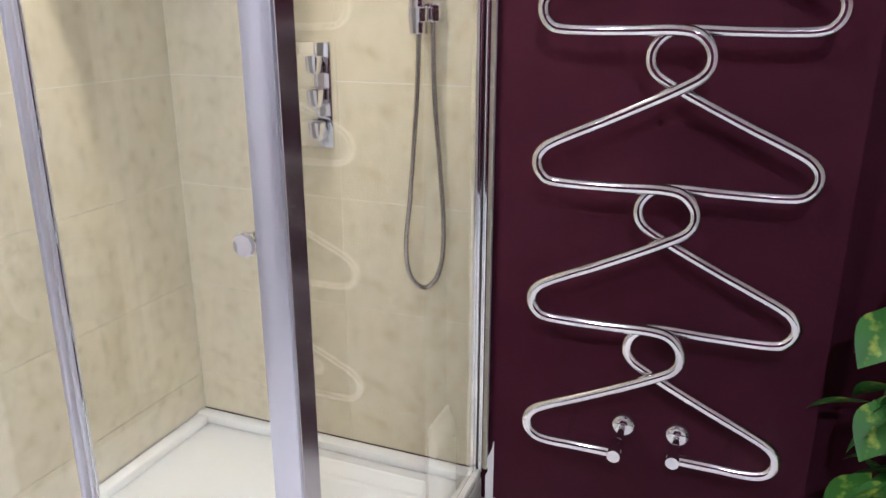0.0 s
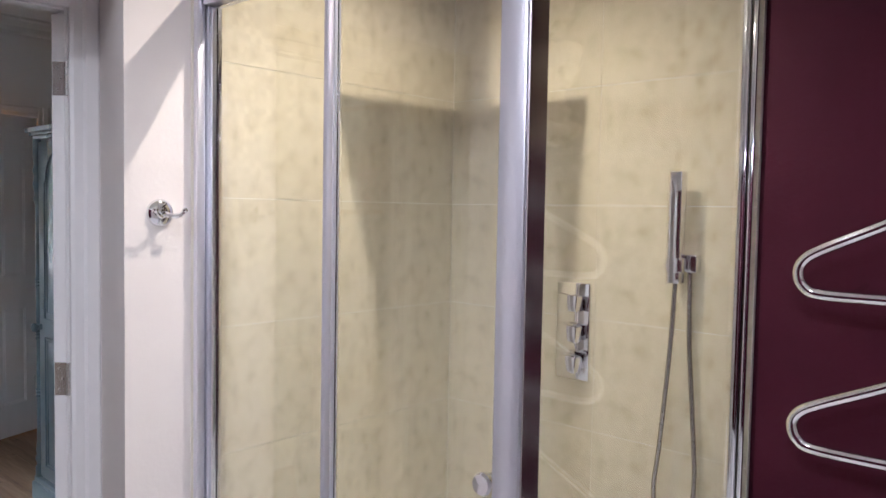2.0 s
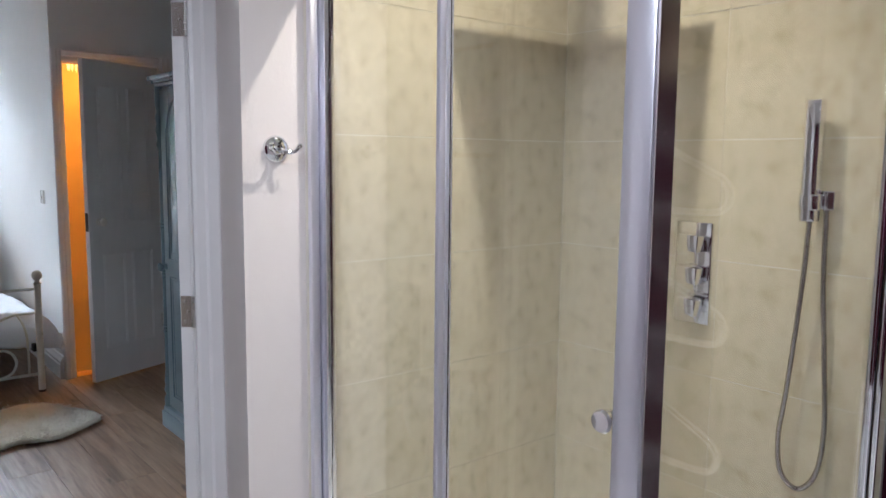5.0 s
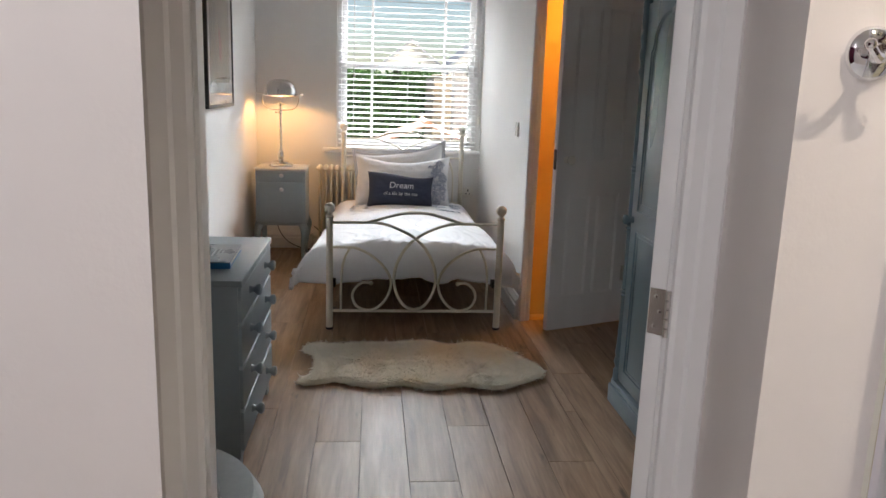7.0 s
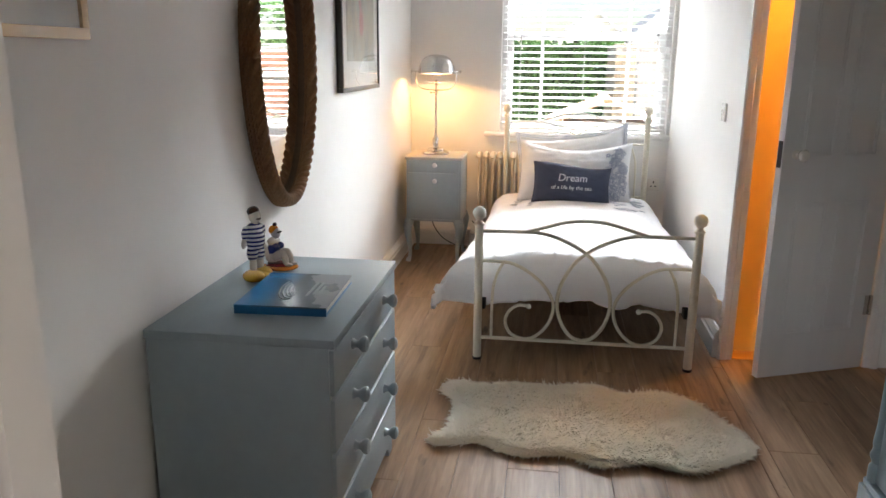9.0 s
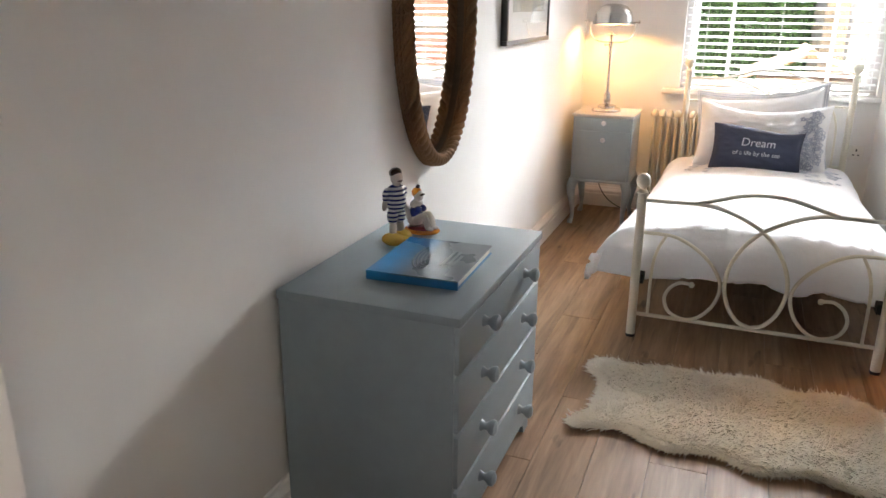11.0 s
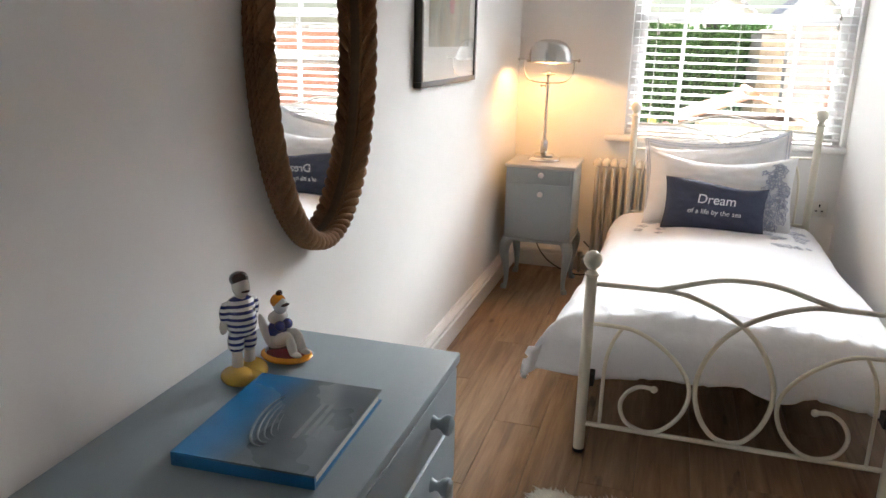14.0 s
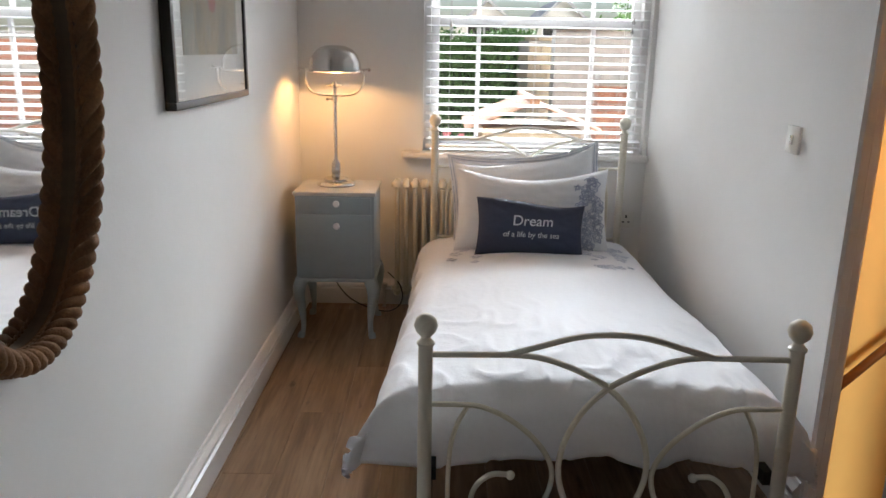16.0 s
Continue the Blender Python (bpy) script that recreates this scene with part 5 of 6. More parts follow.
tube(bm, [(-5.61, 1.62, 2.12), (-5.29, 1.62, 2.12)], 0.004, 6)
tube(bm, [(-5.45, 1.62, 2.12), (-5.45, 1.62, ZB)], 0.004, 6)
part("hoop", bm, BRASS, bl)

# ---- bathroom ----
FY = 1.0                     # front of the shower
sh = thing("shower_enclosure", "satin aluminium framed glass shower enclosure", "shower", (-0.95, 1.4, 0.1))
part("corner_post", boxes((-0.514, -0.464, FY - 0.022, FY + 0.030, 0.085, 1.935), bev=0.003), ALU, sh)
# thin metal strip added to mirror the plum wall as the post's dark side
part("post_seal", boxes((-0.4636, -0.4605, FY - 0.017, FY + 0.027, 0.088, 1.930)), mat("polished_side", (0.62, 0.58, 0.58), 0.2, 1.0, vary=0.05), sh, "added polished strip on the side of the post", smooth=False)
part("top_rail", boxes((-1.372, -0.516, FY - 0.020, FY + 0.030, 1.878, 1.932), bev=0.004), ALU, sh)
part("bottom_rail", boxes((-1.372, -0.516, FY - 0.018, FY + 0.030, 0.102, 0.135), bev=0.004), ALU, sh)
part("wall_channel", boxes((-1.392, -1.374, FY - 0.032, FY - 0.010, 0.10, 1.932), (-1.392, -1.368, FY - 0.008, FY + 0.030, 0.10, 1.932), bev=0.004), ALU, sh)
part("wall_channel", boxes((-1.366, -1.356, FY - 0.004, FY + 0.024, 0.136, 1.876), bev=0.002), CHROME, sh)
part("middle_stile", boxes((-0.962, -0.950, FY + 0.000, FY + 0.018, 0.136, 1.877), bev=0.003), ALU, sh)
part("door_stile", boxes((-0.944, -0.938, FY + 0.008, FY + 0.026, 0.136, 1.865), bev=0.002), ALU, sh)
for nm, b in (("fixed_pane", (-1.355, -0.963, FY + 0.007, FY + 0.013, 0.136, 1.876)), ("door_pane", (-0.937, -0.517, FY + 0.014, FY + 0.020, 0.136, 1.870)), ("side_pane", (-0.484, -0.478, FY + 0.032, 1.838, 0.102, 1.960))):
    g = part(nm, boxes(b), SHOWER_GLASS, sh, "clear shower glass", smooth=False)
    g.visible_shadow = False
bm = boxes((-0.492, -0.470, 1.832, 1.857, 0.10, 1.962), (-0.468, -0.456, 1.840, 1.857, 0.10, 1.966), bev=0.003)
part("side_channel", bm, CHROME, sh)
bm = bmesh.new()
for s in (-1, 1):
    lathe(bm, [(0.0, 0.0), (0.012, 0.0), (0.010, 0.008), (0.017, 0.016), (0.019, 0.026), (0.016, 0.031), (0, 0.032)], Matrix.Translation((-0.540, FY + 0.017 + s * 0.003, 0.997)) @ pose(0, 0, 0, -90 * s, 0, 0), 20)
part("door_knob", bm, CHROME, sh, "round chrome door knob")

bm = bmesh.new()
bx(bm, BXW + 0.003, -0.462, FY - 0.03, BYN - 0.003, 0.0, 0.070, bev=0.008)
for b in ((BXW + 0.003, -0.462, FY - 0.03, FY + 0.05, 0.070, 0.10), (BXW + 0.003, -0.462, BYN - 0.055, BYN - 0.012, 0.070, 0.10), (BXW + 0.012, BXW + 0.055, FY + 0.05, BYN - 0.055, 0.070, 0.10), (-0.515, -0.462, FY + 0.05, BYN - 0.055, 0.070, 0.10)):
    bx(bm, *b, bev=0.008)
tr = solo("shower_tray", bm, PORCELAIN, "white acrylic shower tray with a raised rim", "shower tray", (-0.93, 1.43, 0))

# rain head on a ceiling arm
hd = thing("rain_shower_head", "square chrome rain shower head on a ceiling arm", "shower head", (-1.0, 1.40, ZBA))
bm = bmesh.new()
lathe(bm, [(0, 0), (0.034, 0), (0.034, -0.006), (0.03, -0.010), (0, -0.010)], Matrix.Translation((-1.0, 1.40, ZBA)), 28)
part("ceiling_rose", bm, CHROME, hd)
bm = bmesh.new()
tube(bm, [(-1.0, 1.40, ZBA - 0.008), (-1.0, 1.40, 2.055)], 0.0125, 16)
lathe(bm, [(0.018, 0.03), (0.022, 0.012), (0.022, 0.0), (0.0, 0.0)], Matrix.Translation((-1.0, 1.40, 2.045)), 16)
part("arm", bm, CHROME, hd)
plate = part("plate", boxes((-1.10, -0.90, 1.30, 1.50, 2.034, 2.044), bev=0.002), CHROME, hd)
bm = bmesh.new()
for i in range(9):
    for j in range(9):
        lathe(bm, [(0.004, 0), (0.003, -0.004), (0, -0.0045)], Matrix.Translation((-1.08 + 0.02 * i, 1.32 + 0.02 * j, 2.034)), 6)
tagged(part("nozzles", bm, STEEL, plate), "rows of small nozzles", kind="stuff")

# thermostatic valve with three square knobs
YT = BYN - 0.013             # face of the tiles
va = thing("shower_valve", "chrome three-knob shower valve plate", "shower valve", (-0.927, YT, 1.10))
part("plate", boxes((-0.988, -0.884, YT - 0.009, YT + 0.001, 0.969, 1.236), bev=0.003), CHROME, va)
for z in (1.185, 1.102, 1.020):
    bm = boxes((-0.934, -0.922, YT - 0.026, YT - 0.008, z - 0.006, z + 0.006))
    bx(bm, -0.958, -0.896, YT - 0.056, YT - 0.022, z - 0.022, z + 0.022, bev=0.003)
    bm.transform(Matrix.Translation((-0.928, 0, z)) @ pose(0, 0, 0, 0, 6, 0) @ Matrix.Translation((0.928, 0, -z)))
    part("knob", bm, CHROME, va)

# hand shower on its bracket
hs = thing("hand_shower", "slim square chrome hand shower with a metal hose", "hand shower", (-0.605, YT, 1.30))
bm = boxes((-0.628, -0.580, YT - 0.030, YT + 0.001, 1.286, 1.330), bev=0.003)
bx(bm, -0.645, -0.600, YT - 0.065, YT - 0.028, 1.286, 1.322, bev=0.003)
part("bracket", bm, CHROME, hs)
bm = boxes((-0.642, -0.607, YT - 0.064, YT - 0.034, 1.26, 1.53), bev=0.003)
part("handset", bm, CHROME, hs)
bm = bmesh.new()
pts = curve([(-0.624, YT - 0.047, 1.262), (-0.632, YT - 0.047, 1.10), (-0.655, YT - 0.04, 0.86), (-0.672, YT - 0.03, 0.74), (-0.664, YT - 0.025, 0.655), (-0.625, YT - 0.02, 0.622), (-0.585, YT - 0.02, 0.67), (-0.572, YT - 0.02, 0.78), (-0.583, YT - 0.02, 0.95), (-0.597, YT - 0.018, 1.12), (-0.602, YT - 0.016, 1.288)], 40)
tube(bm, pts, [0.0068 if k % 2 else 0.0056 for k in range(len(pts))], 8)
part("hose", bm, mat("hose_steel", (0.55, 0.53, 0.50), 0.25, 1.0, vary=0.05), hs, "ribbed metal hose", angle=80)

# robe hook on the door wall
hk = thing("robe_hook", "round chrome double robe hook on the wall", "hook", (BXW, 0.895, 1.41))
bm = bmesh.new()
lathe(bm, [(0, 0), (0.031, 0), (0.031, 0.005), (0.026, 0.011), (0.012, 0.014), (0.010, 0.022), (0, 0.023)], Matrix.Translation((BXW, 0.895, 1.41)) @ pose(0, 0, 0, 0, 90, 0), 28)
part("rose", bm, CHROME, hk)
for s in (-1, 1):
    bm = bmesh.new()
    tube(bm, curve([(BXW + 0.016, 0.895, 1.410), (BXW + 0.034, 0.895 + s * 0.008, 1.404), (BXW + 0.046, 0.895 + s * 0.022, 1.405), (BXW + 0.050, 0.895 + s * 0.034, 1.416)], 5), [0.006] * 10 + [0.0048] * 6, 8)
    bmesh.ops.create_uvsphere(bm, u_segments=10, v_segments=8, radius=0.0065, matrix=Matrix.Translation((BXW + 0.050, 0.895 + s * 0.034, 1.417)))
    part("prong", bm, CHROME, hk)

# heated towel rail bent like a chain of coat hangers
tw = thing("towel_rail", "chrome heated towel rail bent like linked coat hangers", "towel rail", (-0.018, 1.72, 0.4))
CX, RY, PITCH = -0.014, 1.602, 0.2925
for s in (-1, 1):
    y = RY + s * 0.010
    pts = [(CX - s * 0.030, y, 1.585), (CX - s * 0.050, y, 1.555), (CX - s * 0.048, y, 1.515), (CX - s * 0.03, y, 1.482)]
    for k in range(4):
        za = 1.470 - k * PITCH
        pts += [(CX, y, za), (CX + s * 0.11, y, za - 0.055), (CX + s * 0.215, y, za - 0.104), (CX + s * 0.247, y, za - 0.126), (CX + s * 0.256, y, za - 0.150), (CX + s * 0.246, y, za - 0.175), (CX + s * 0.215, y, za - 0.188)]
        if k < 3:
            pts += [(CX + s * 0.10, y, za - 0.189), (CX + s * 0.01, y, za - 0.187), (CX - s * 0.030, y, za - 0.196), (CX - s * 0.053, y, za - 0.226), (CX - s * 0.046, y, za - 0.262)]
        else:
            pts += [(CX + s * 0.14, y, za - 0.188), (CX + s * 0.065, y, za - 0.188)]
    bm = bmesh.new()
    tube(bm, curve(pts, 6), 0.0112, 12)
    part("rail", bm, CHROME, tw)
    bm = bmesh.new()
    x, z = CX + s * 0.060, 1.470 - 3 * PITCH - 0.188
    lathe(bm, [(0, -0.042), (0.013, -0.042), (0.016, -0.037), (0.016, 0.012), (0.014, 0.018), (0, 0.019)], Matrix.Translation((x, y, z)) @ pose(0, 0, 0, 90, 0, 0), 18)
    tube(bm, [(x, y, z), (x, 1.718, z)], 0.008, 10)
    lathe(bm, [(0, 0), (0.029, 0), (0.0285, 0.006), (0.024, 0.016), (0.012, 0.022), (0, 0.022)], Matrix.Translation((x, 1.7195, z)) @ pose(0, 0, 0, 90, 0, 0), 22)
    part("valve", bm, CHROME, tw)
    for za in (1.470, 1.470 - 3 * PITCH):
        bm = bmesh.new()
        tube(bm, [(CX + s * 0.17, y, za - 0.189), (CX + s * 0.17, 1.719, za - 0.175)], 0.006, 8)
        part("standoff", bm, CHROME, tw)

# wall ornament of stacked pale shells
SHELL = mat("alabaster_shell", (0.46, 0.37, 0.24), 0.3, vary=0.18, grain=26, stain=8, bump=0.3, bump_scale=50)
for z0, high, x0 in ((1.875, 0.34, -0.06), (1.60, 0.24, -0.055)):
    orn = thing("wall_ornament", "pale stacked shell ornament hung on the plum wall", "ornament", (x0, 1.70, z0), group="shell ornaments")
    rs = random.Random(int(z0 * 100))
    levels = int(high / 0.048)
    for k in range(levels):
        bm = bmesh.new()
        z, grow = z0 + k * 0.048, 0.065 + 0.028 * math.sin(k * 1.7 + z0 * 9) + rs.uniform(-0.006, 0.006)
        rings = []
        for v, f in ((0.0, 0.55), (0.012, 0.92), (0.028, 1.0), (0.040, 0.86), (0.052, 0.5)):
            rings.append([(x0 + math.cos(a) * grow * f * (1 + 0.10 * math.sin(7 * a + k)), 1.678 + math.sin(a) * 0.030 * f, z + v + 0.008 * math.sin(3 * a + k)) for a in (2 * math.pi * j / 28 for j in range(28))])
        ring_mesh(bm, rings)
        part("shell", bm, SHELL, orn)
    bm = bmesh.new()
    tube(bm, [(x0, 1.70, z0 + 0.02), (x0, 1.70, z0 + high)], 0.008, 6)
    tube(bm, [(x0, 1.68, z0 + high * 0.7), (x0, 1.719, z0 + high * 0.7)], 0.006, 6)
    part("backing_rod", bm, DARK_FRAME, orn)

# leafy plant beside the chimney breast
pt = thing("pot_plant", "green and yellow variegated pothos in a pot", "plant", (0.56, 1.60, 0))
bm = bmesh.new()
lathe(bm, [(0, 0), (0.10, 0), (0.14, 0.22), (0.15, 0.225), (0.15, 0.25), (0.135, 0.25), (0.125, 0.21), (0, 0.21)], Matrix.Translation((0.56, 1.60, 0)), 28)
part("pot", bm, TRIM, pt, "white glazed pot")
LEAF = mat("variegated_leaf", (0.045, 0.13, 0.02), 0.42, vary=0.25, grain=14, island=0.5, spec=0.25)
n, l, b_ = nodes_of(LEAF)
tc, ns_, rp = n.new("ShaderNodeTexCoord"), n.new("ShaderNodeTexNoise"), n.new("ShaderNodeValToRGB")
ns_.inputs["Scale"].default_value, ns_.inputs["Detail"].default_value = 22, 5
l.new(tc.outputs["Object"], ns_.inputs[0]), l.new(ns_.outputs[0], rp.inputs[0])
rp.color_ramp.elements[0].color, rp.color_ramp.elements[0].position = (0.030, 0.11, 0.018, 1), 0.52
rp.color_ramp.elements[1].color, rp.color_ramp.elements[1].position = (0.36, 0.40, 0.06, 1), 0.70
l.new(rp.outputs[0], b_.inputs["Base Color"])
bm = bmesh.new()
cols = []
for i in range(9):
    t = i / 8
    wdt = 0.055 * (math.sin(math.pi * min(t * 0.93 + 0.10, 1.0)) ** 0.75) * (1.15 - 0.45 * t)
    zc = -0.028 * t * t
    cols.append([bm.verts.new((u * wdt, t * 0.13 - (0.022 * abs(u) if i == 0 else 0), zc + 0.22 * abs(u) * wdt)) for u in (-1, -0.5, 0, 0.5, 1)])
for a, b in zip(cols, cols[1:]):
    for i in range(4):
        bm.faces.new((a[i], a[i + 1], b[i + 1], b[i]))
for f in bm.faces:
    f.smooth = True
leaf_mesh = bpy.data.meshes.new("leaf")
bm.to_mesh(leaf_mesh)
bm.free()
leaf_mesh.materials.append(LEAF)
rp_ = random.Random(21)
STEM = mat("green_stem", (0.10, 0.17, 0.04), 0.5)
PXC, PYC = 0.56, 1.60
tips = [(math.pi + 0.1, 0.15, 0.80), (math.pi - 0.3, 0.12, 0.66)]
for k in range(24):
    z = rp_.uniform(0.30, 0.60) if k < 18 else rp_.uniform(0.62, 0.98)
    tips.append((2 * math.pi * (k * 0.382 % 1), rp_.uniform(0.13, 0.19) if k < 18 else rp_.uniform(0.02, 0.10), z))
for a, out, z in tips:
    tip = Vector((PXC + out * math.cos(a), PYC + 0.75 * out * math.sin(a), z))
    pts = curve([(PXC, PYC, 0.21), (PXC + 0.35 * out * math.cos(a), PYC + 0.3 * out * math.sin(a), 0.21 + (z - 0.2) * 0.65), tip], 5)
    bm = bmesh.new()
    tube(bm, pts, 0.003, 6)
    part("stem", bm, STEM, pt)
    for i, q in enumerate(pts[4:]):
        turn = math.degrees(a) - 90 + rp_.gauss(0, 38)
        o = new("leaf", leaf_mesh)
        o.parent = pt
        q = Vector(q) - Vector((PXC, PYC, 0)) + Vector((rp_.gauss(0, 0.012), rp_.gauss(0, 0.012), rp_.gauss(0, 0.012)))
        o.matrix_local = Matrix.Translation(q) @ pose(0, 0, 0, rp_.uniform(-50, -8), rp_.uniform(-25, 25), turn) @ Matrix.Scale(rp_.uniform(0.55, 0.95), 4)

# flush fittings of the ceiling spots, the two outside the shower added unseen
for x, y in ((-0.89, 1.24), (0.35, -0.6), (-0.5, -0.25)):
    sp = thing("downlight", "flush chrome ceiling downlight, lit", "downlight", (x, y, ZBA), group="bathroom ceiling lights")
    bm = bmesh.new()
    tube(bm, [(x + 0.042 * math.cos(a), y + 0.042 * math.sin(a), ZBA - 0.002) for a in (2 * math.pi * j / 28 for j in range(28))], 0.005, 6, closed=True)
    part("bezel", bm, CHROME, sp)

# ---- garden beyond the window ----
GROUND = mat("pale_gravel", (0.42, 0.38, 0.32), 0.9, vary=0.2, grain=6, stain=0.4, bump=0.4, bump_scale=30)
bm = bmesh.new()
bx(bm, -400, XW - 0.31, -300, 300, -0.6, -0.2)
structure("ground", bm, GROUND, "pale gravel garden ground", "ground", smooth=False)
BRICK = mat("red_brick", (0.36, 0.16, 0.10), 0.85, vary=0.35, grain=20, island=0.8, bump=0.3)
SANDSTONE = mat("sandstone", (0.46, 0.36, 0.25), 0.9, vary=0.2, grain=10, island=0.5, bump=0.3)
STONE = mat("grey_stone", (0.42, 0.40, 0.37), 0.9, vary=0.3, grain=9, island=0.6, bump=0.4)
CLAY = mat("terracotta_tile", (0.40, 0.20, 0.11), 0.8, vary=0.3, grain=12, island=0.5)
MORTAR = mat("mortar", (0.40, 0.37, 0.33), 0.95, vary=0.1)
LEAFY = mat("hedge_leaf", (0.105, 0.20, 0.062), 0.5, vary=0.5, grain=6, stain=1.5)

# clipped hedge: a dark core for the shade inside it, and thousands of leaves
hg = thing("hedge", "dense clipped green garden hedge", "hedge", (-15.6, -1.2, -0.2))
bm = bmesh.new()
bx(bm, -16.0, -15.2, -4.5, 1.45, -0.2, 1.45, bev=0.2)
part("core", bm, mat("hedge_inside_shade", (0.02, 0.04, 0.012), 0.9, vary=0.3), hg)
rh = random.Random(5)
verts, faces = [], []
for k in range(26000):
    y = rh.uniform(-4.6, 1.6)
    face = rh.random()
    if face < 0.62:
        p = Vector((-15.18 + rh.gauss(0, 0.07), y, rh.uniform(-0.2, 1.55)))
    elif face < 0.9:
        p = Vector((rh.uniform(-16, -15.1), y, 1.5 + rh.gauss(0, 0.09)))
    else:
        p = Vector((rh.uniform(-16, -15.1), 1.5 + rh.gauss(0, 0.07), rh.uniform(-0.2, 1.5)))
    p += Vector((noise.noise(p * 1.3), noise.noise(p * 1.3 + Vector((5, 0, 0))), noise.noise(p * 1.1 + Vector((0, 9, 0))))) * 0.16
    d = Vector((rh.gauss(0, 1), rh.gauss(0, 1), rh.gauss(0.3, 1))).normalized() * rh.uniform(0.05, 0.09)
    s = d.orthogonal().normalized() * 0.030
    p -= Vector((-15.6, -1.2, -0.2))
    i = len(verts)
    verts += [p, p + d * 0.5 + s, p + d, p + d * 0.5 - s]
    faces.append((i, i + 1, i + 2, i + 3))
me = bpy.data.meshes.new("foliage")
me.from_pydata(verts, [], faces)
me.materials.append(LEAFY)
fo = tagged(new("foliage", me), "small green hedge leaves", kind="stuff")
fo.parent = hg


def masonry(name, label, origin, along, length, high, deep, size, material, gap=0.012, cope=None):
    """A wall of separate stones laid in courses on a mortar core; along is a unit vector."""
    o, a = Vector(origin), Vector((*along, 0)).normalized()
    nrm = Vector((a.y, -a.x, 0))
    if nrm.x < 0:
        nrm = -nrm
    m = Matrix(((a.x, nrm.x, 0, o.x), (a.y, nrm.y, 0, o.y), (0, 0, 1, o.z), (0, 0, 0, 1)))
    t = thing(name, label, "wall", origin)
    bm = boxes((0.01, length - 0.01, -deep + 0.01, -0.012, 0, high - 0.005))
    bm.transform(m)
    part("core", bm, MORTAR, t, smooth=False)
    rw = random.Random(len(label))
    verts_, faces_ = [], []
    rows = int(high / size[1])
    for r in range(rows):
        x = -size[0] * (0.5 if r % 2 else 0)
        while x < length:
            wdt = size[0] * rw.uniform(0.85, 1.15)
            x0, x1 = max(x, 0), min(x + wdt - gap, length)
            if x1 - x0 > 0.02:
                q = rw.uniform(-0.006, 0.008)
                i = len(verts_)
                for yy in (q, -deep):
                    for xx, zz in ((x0, r * size[1]), (x1, r * size[1]), (x1, (r + 1) * size[1] - gap), (x0, (r + 1) * size[1] - gap)):
                        verts_.append(m @ Vector((xx, yy, zz)) - o)
                faces_ += [tuple(i + c for c in f) for f in ((0, 1, 2, 3), (7, 6, 5, 4), (0, 4, 5, 1), (1, 5, 6, 2), (2, 6, 7, 3), (3, 7, 4, 0))]
            x += wdt
    me_ = bpy.data.meshes.new("stones")
    me_.from_pydata(verts_, [], faces_)
    me_.materials.append(material)
    st_ = tagged(new("stones", me_), "coursed stones", kind="stuff")
    st_.parent = t
    if cope:
        for k in range(int(length / 0.42)):
            bm = boxes((k * 0.42 + 0.006, k * 0.42 + 0.414, -deep - 0.05, 0.05, high, high + 0.07 + 0.02 * rw.random()), bev=0.015)
            bm.transform(m)
            part("coping_stone", bm, cope, t)
    return t


masonry("garden_wall", "sandstone garden wall end beside the hedge", (-15.0, 1.95, -0.2), (0.35, -1.0), 0.0 + 0.55, 1.75, 0.4, (0.22, 0.12), SANDSTONE, cope=SANDSTONE)
masonry("garden_wall", "grey rubble stone garden wall with dark coping", (-14.2, 1.75, -0.2), (0.0, 1.0), 1.1, 1.9, 0.4, (0.30, 0.17), STONE, cope=STONE)
masonry("garden_wall", "weathered red brick garden wall", (-12.4, 2.05, -0.2), (0.05, 1.0), 4.5, 1.25, 0.35, (0.225, 0.075), BRICK, cope=STONE)
masonry("garden_wall", "weathered red brick garden wall", (-17.5, -4.0, -0.2), (0.0, 1.0), 12.0, 1.7, 0.35, (0.225, 0.075), BRICK, cope=STONE)

# small outhouse roof of clay pantiles below the window
oh = thing("outhouse", "low stone outhouse with a clay pantile roof", "outhouse", (-10.3, 1.0, -0.2))
part("walls", boxes((-10.9, -9.75, 0.55, 1.55, -0.2, 0.62)), SANDSTONE, oh, smooth=False)
for s in (-1, 1):
    for i in range(8):
        for j in range(5):
            bm = bmesh.new()
            x = -11.0 + 0.17 * i
            y0 = 1.05 + s * (0.02 + 0.13 * j)
            z0 = 0.88 - 0.052 * j
            a = [(x + u, y0, z0 + 0.028 * math.sin(math.pi * u / 0.17) ) for u in (0, 0.04, 0.085, 0.13, 0.17)]
            b = [(p[0], p[1] + s * 0.15, p[2] - 0.062) for p in a]
            ring_mesh(bm, [a + [(p[0], p[1], p[2] - 0.012) for p in a[::-1]], b + [(p[0], p[1], p[2] - 0.012) for p in b[::-1]]])
            part("pantile", bm, CLAY, oh, smooth=False)
bm = bmesh.new()
tube(bm, [(-11.02, 1.05, 0.90), (-9.62, 1.05, 0.90)], 0.05, 10)
part("ridge", bm, CLAY, oh)
oh.location.x -= 0.9

# flowers at the foot of the hedge
fl = thing("flower_bed", "low flower bed with pink and yellow blooms", "flowers", (-13.4, 0.5, -0.2))
vb, fb = [], []
rf = random.Random(12)
for k in range(2600):
    p = Vector((rf.gauss(0, 0.5), rf.gauss(0, 0.55), abs(rf.gauss(0.12, 0.12))))
    d = Vector((rf.gauss(0, 1), rf.gauss(0, 1), rf.gauss(0.5, 1))).normalized() * 0.06
    s = d.orthogonal().normalized() * 0.02
    i = len(vb)
    vb += [p, p + d * 0.5 + s, p + d, p + d * 0.5 - s]
    fb.append((i, i + 1, i + 2, i + 3))
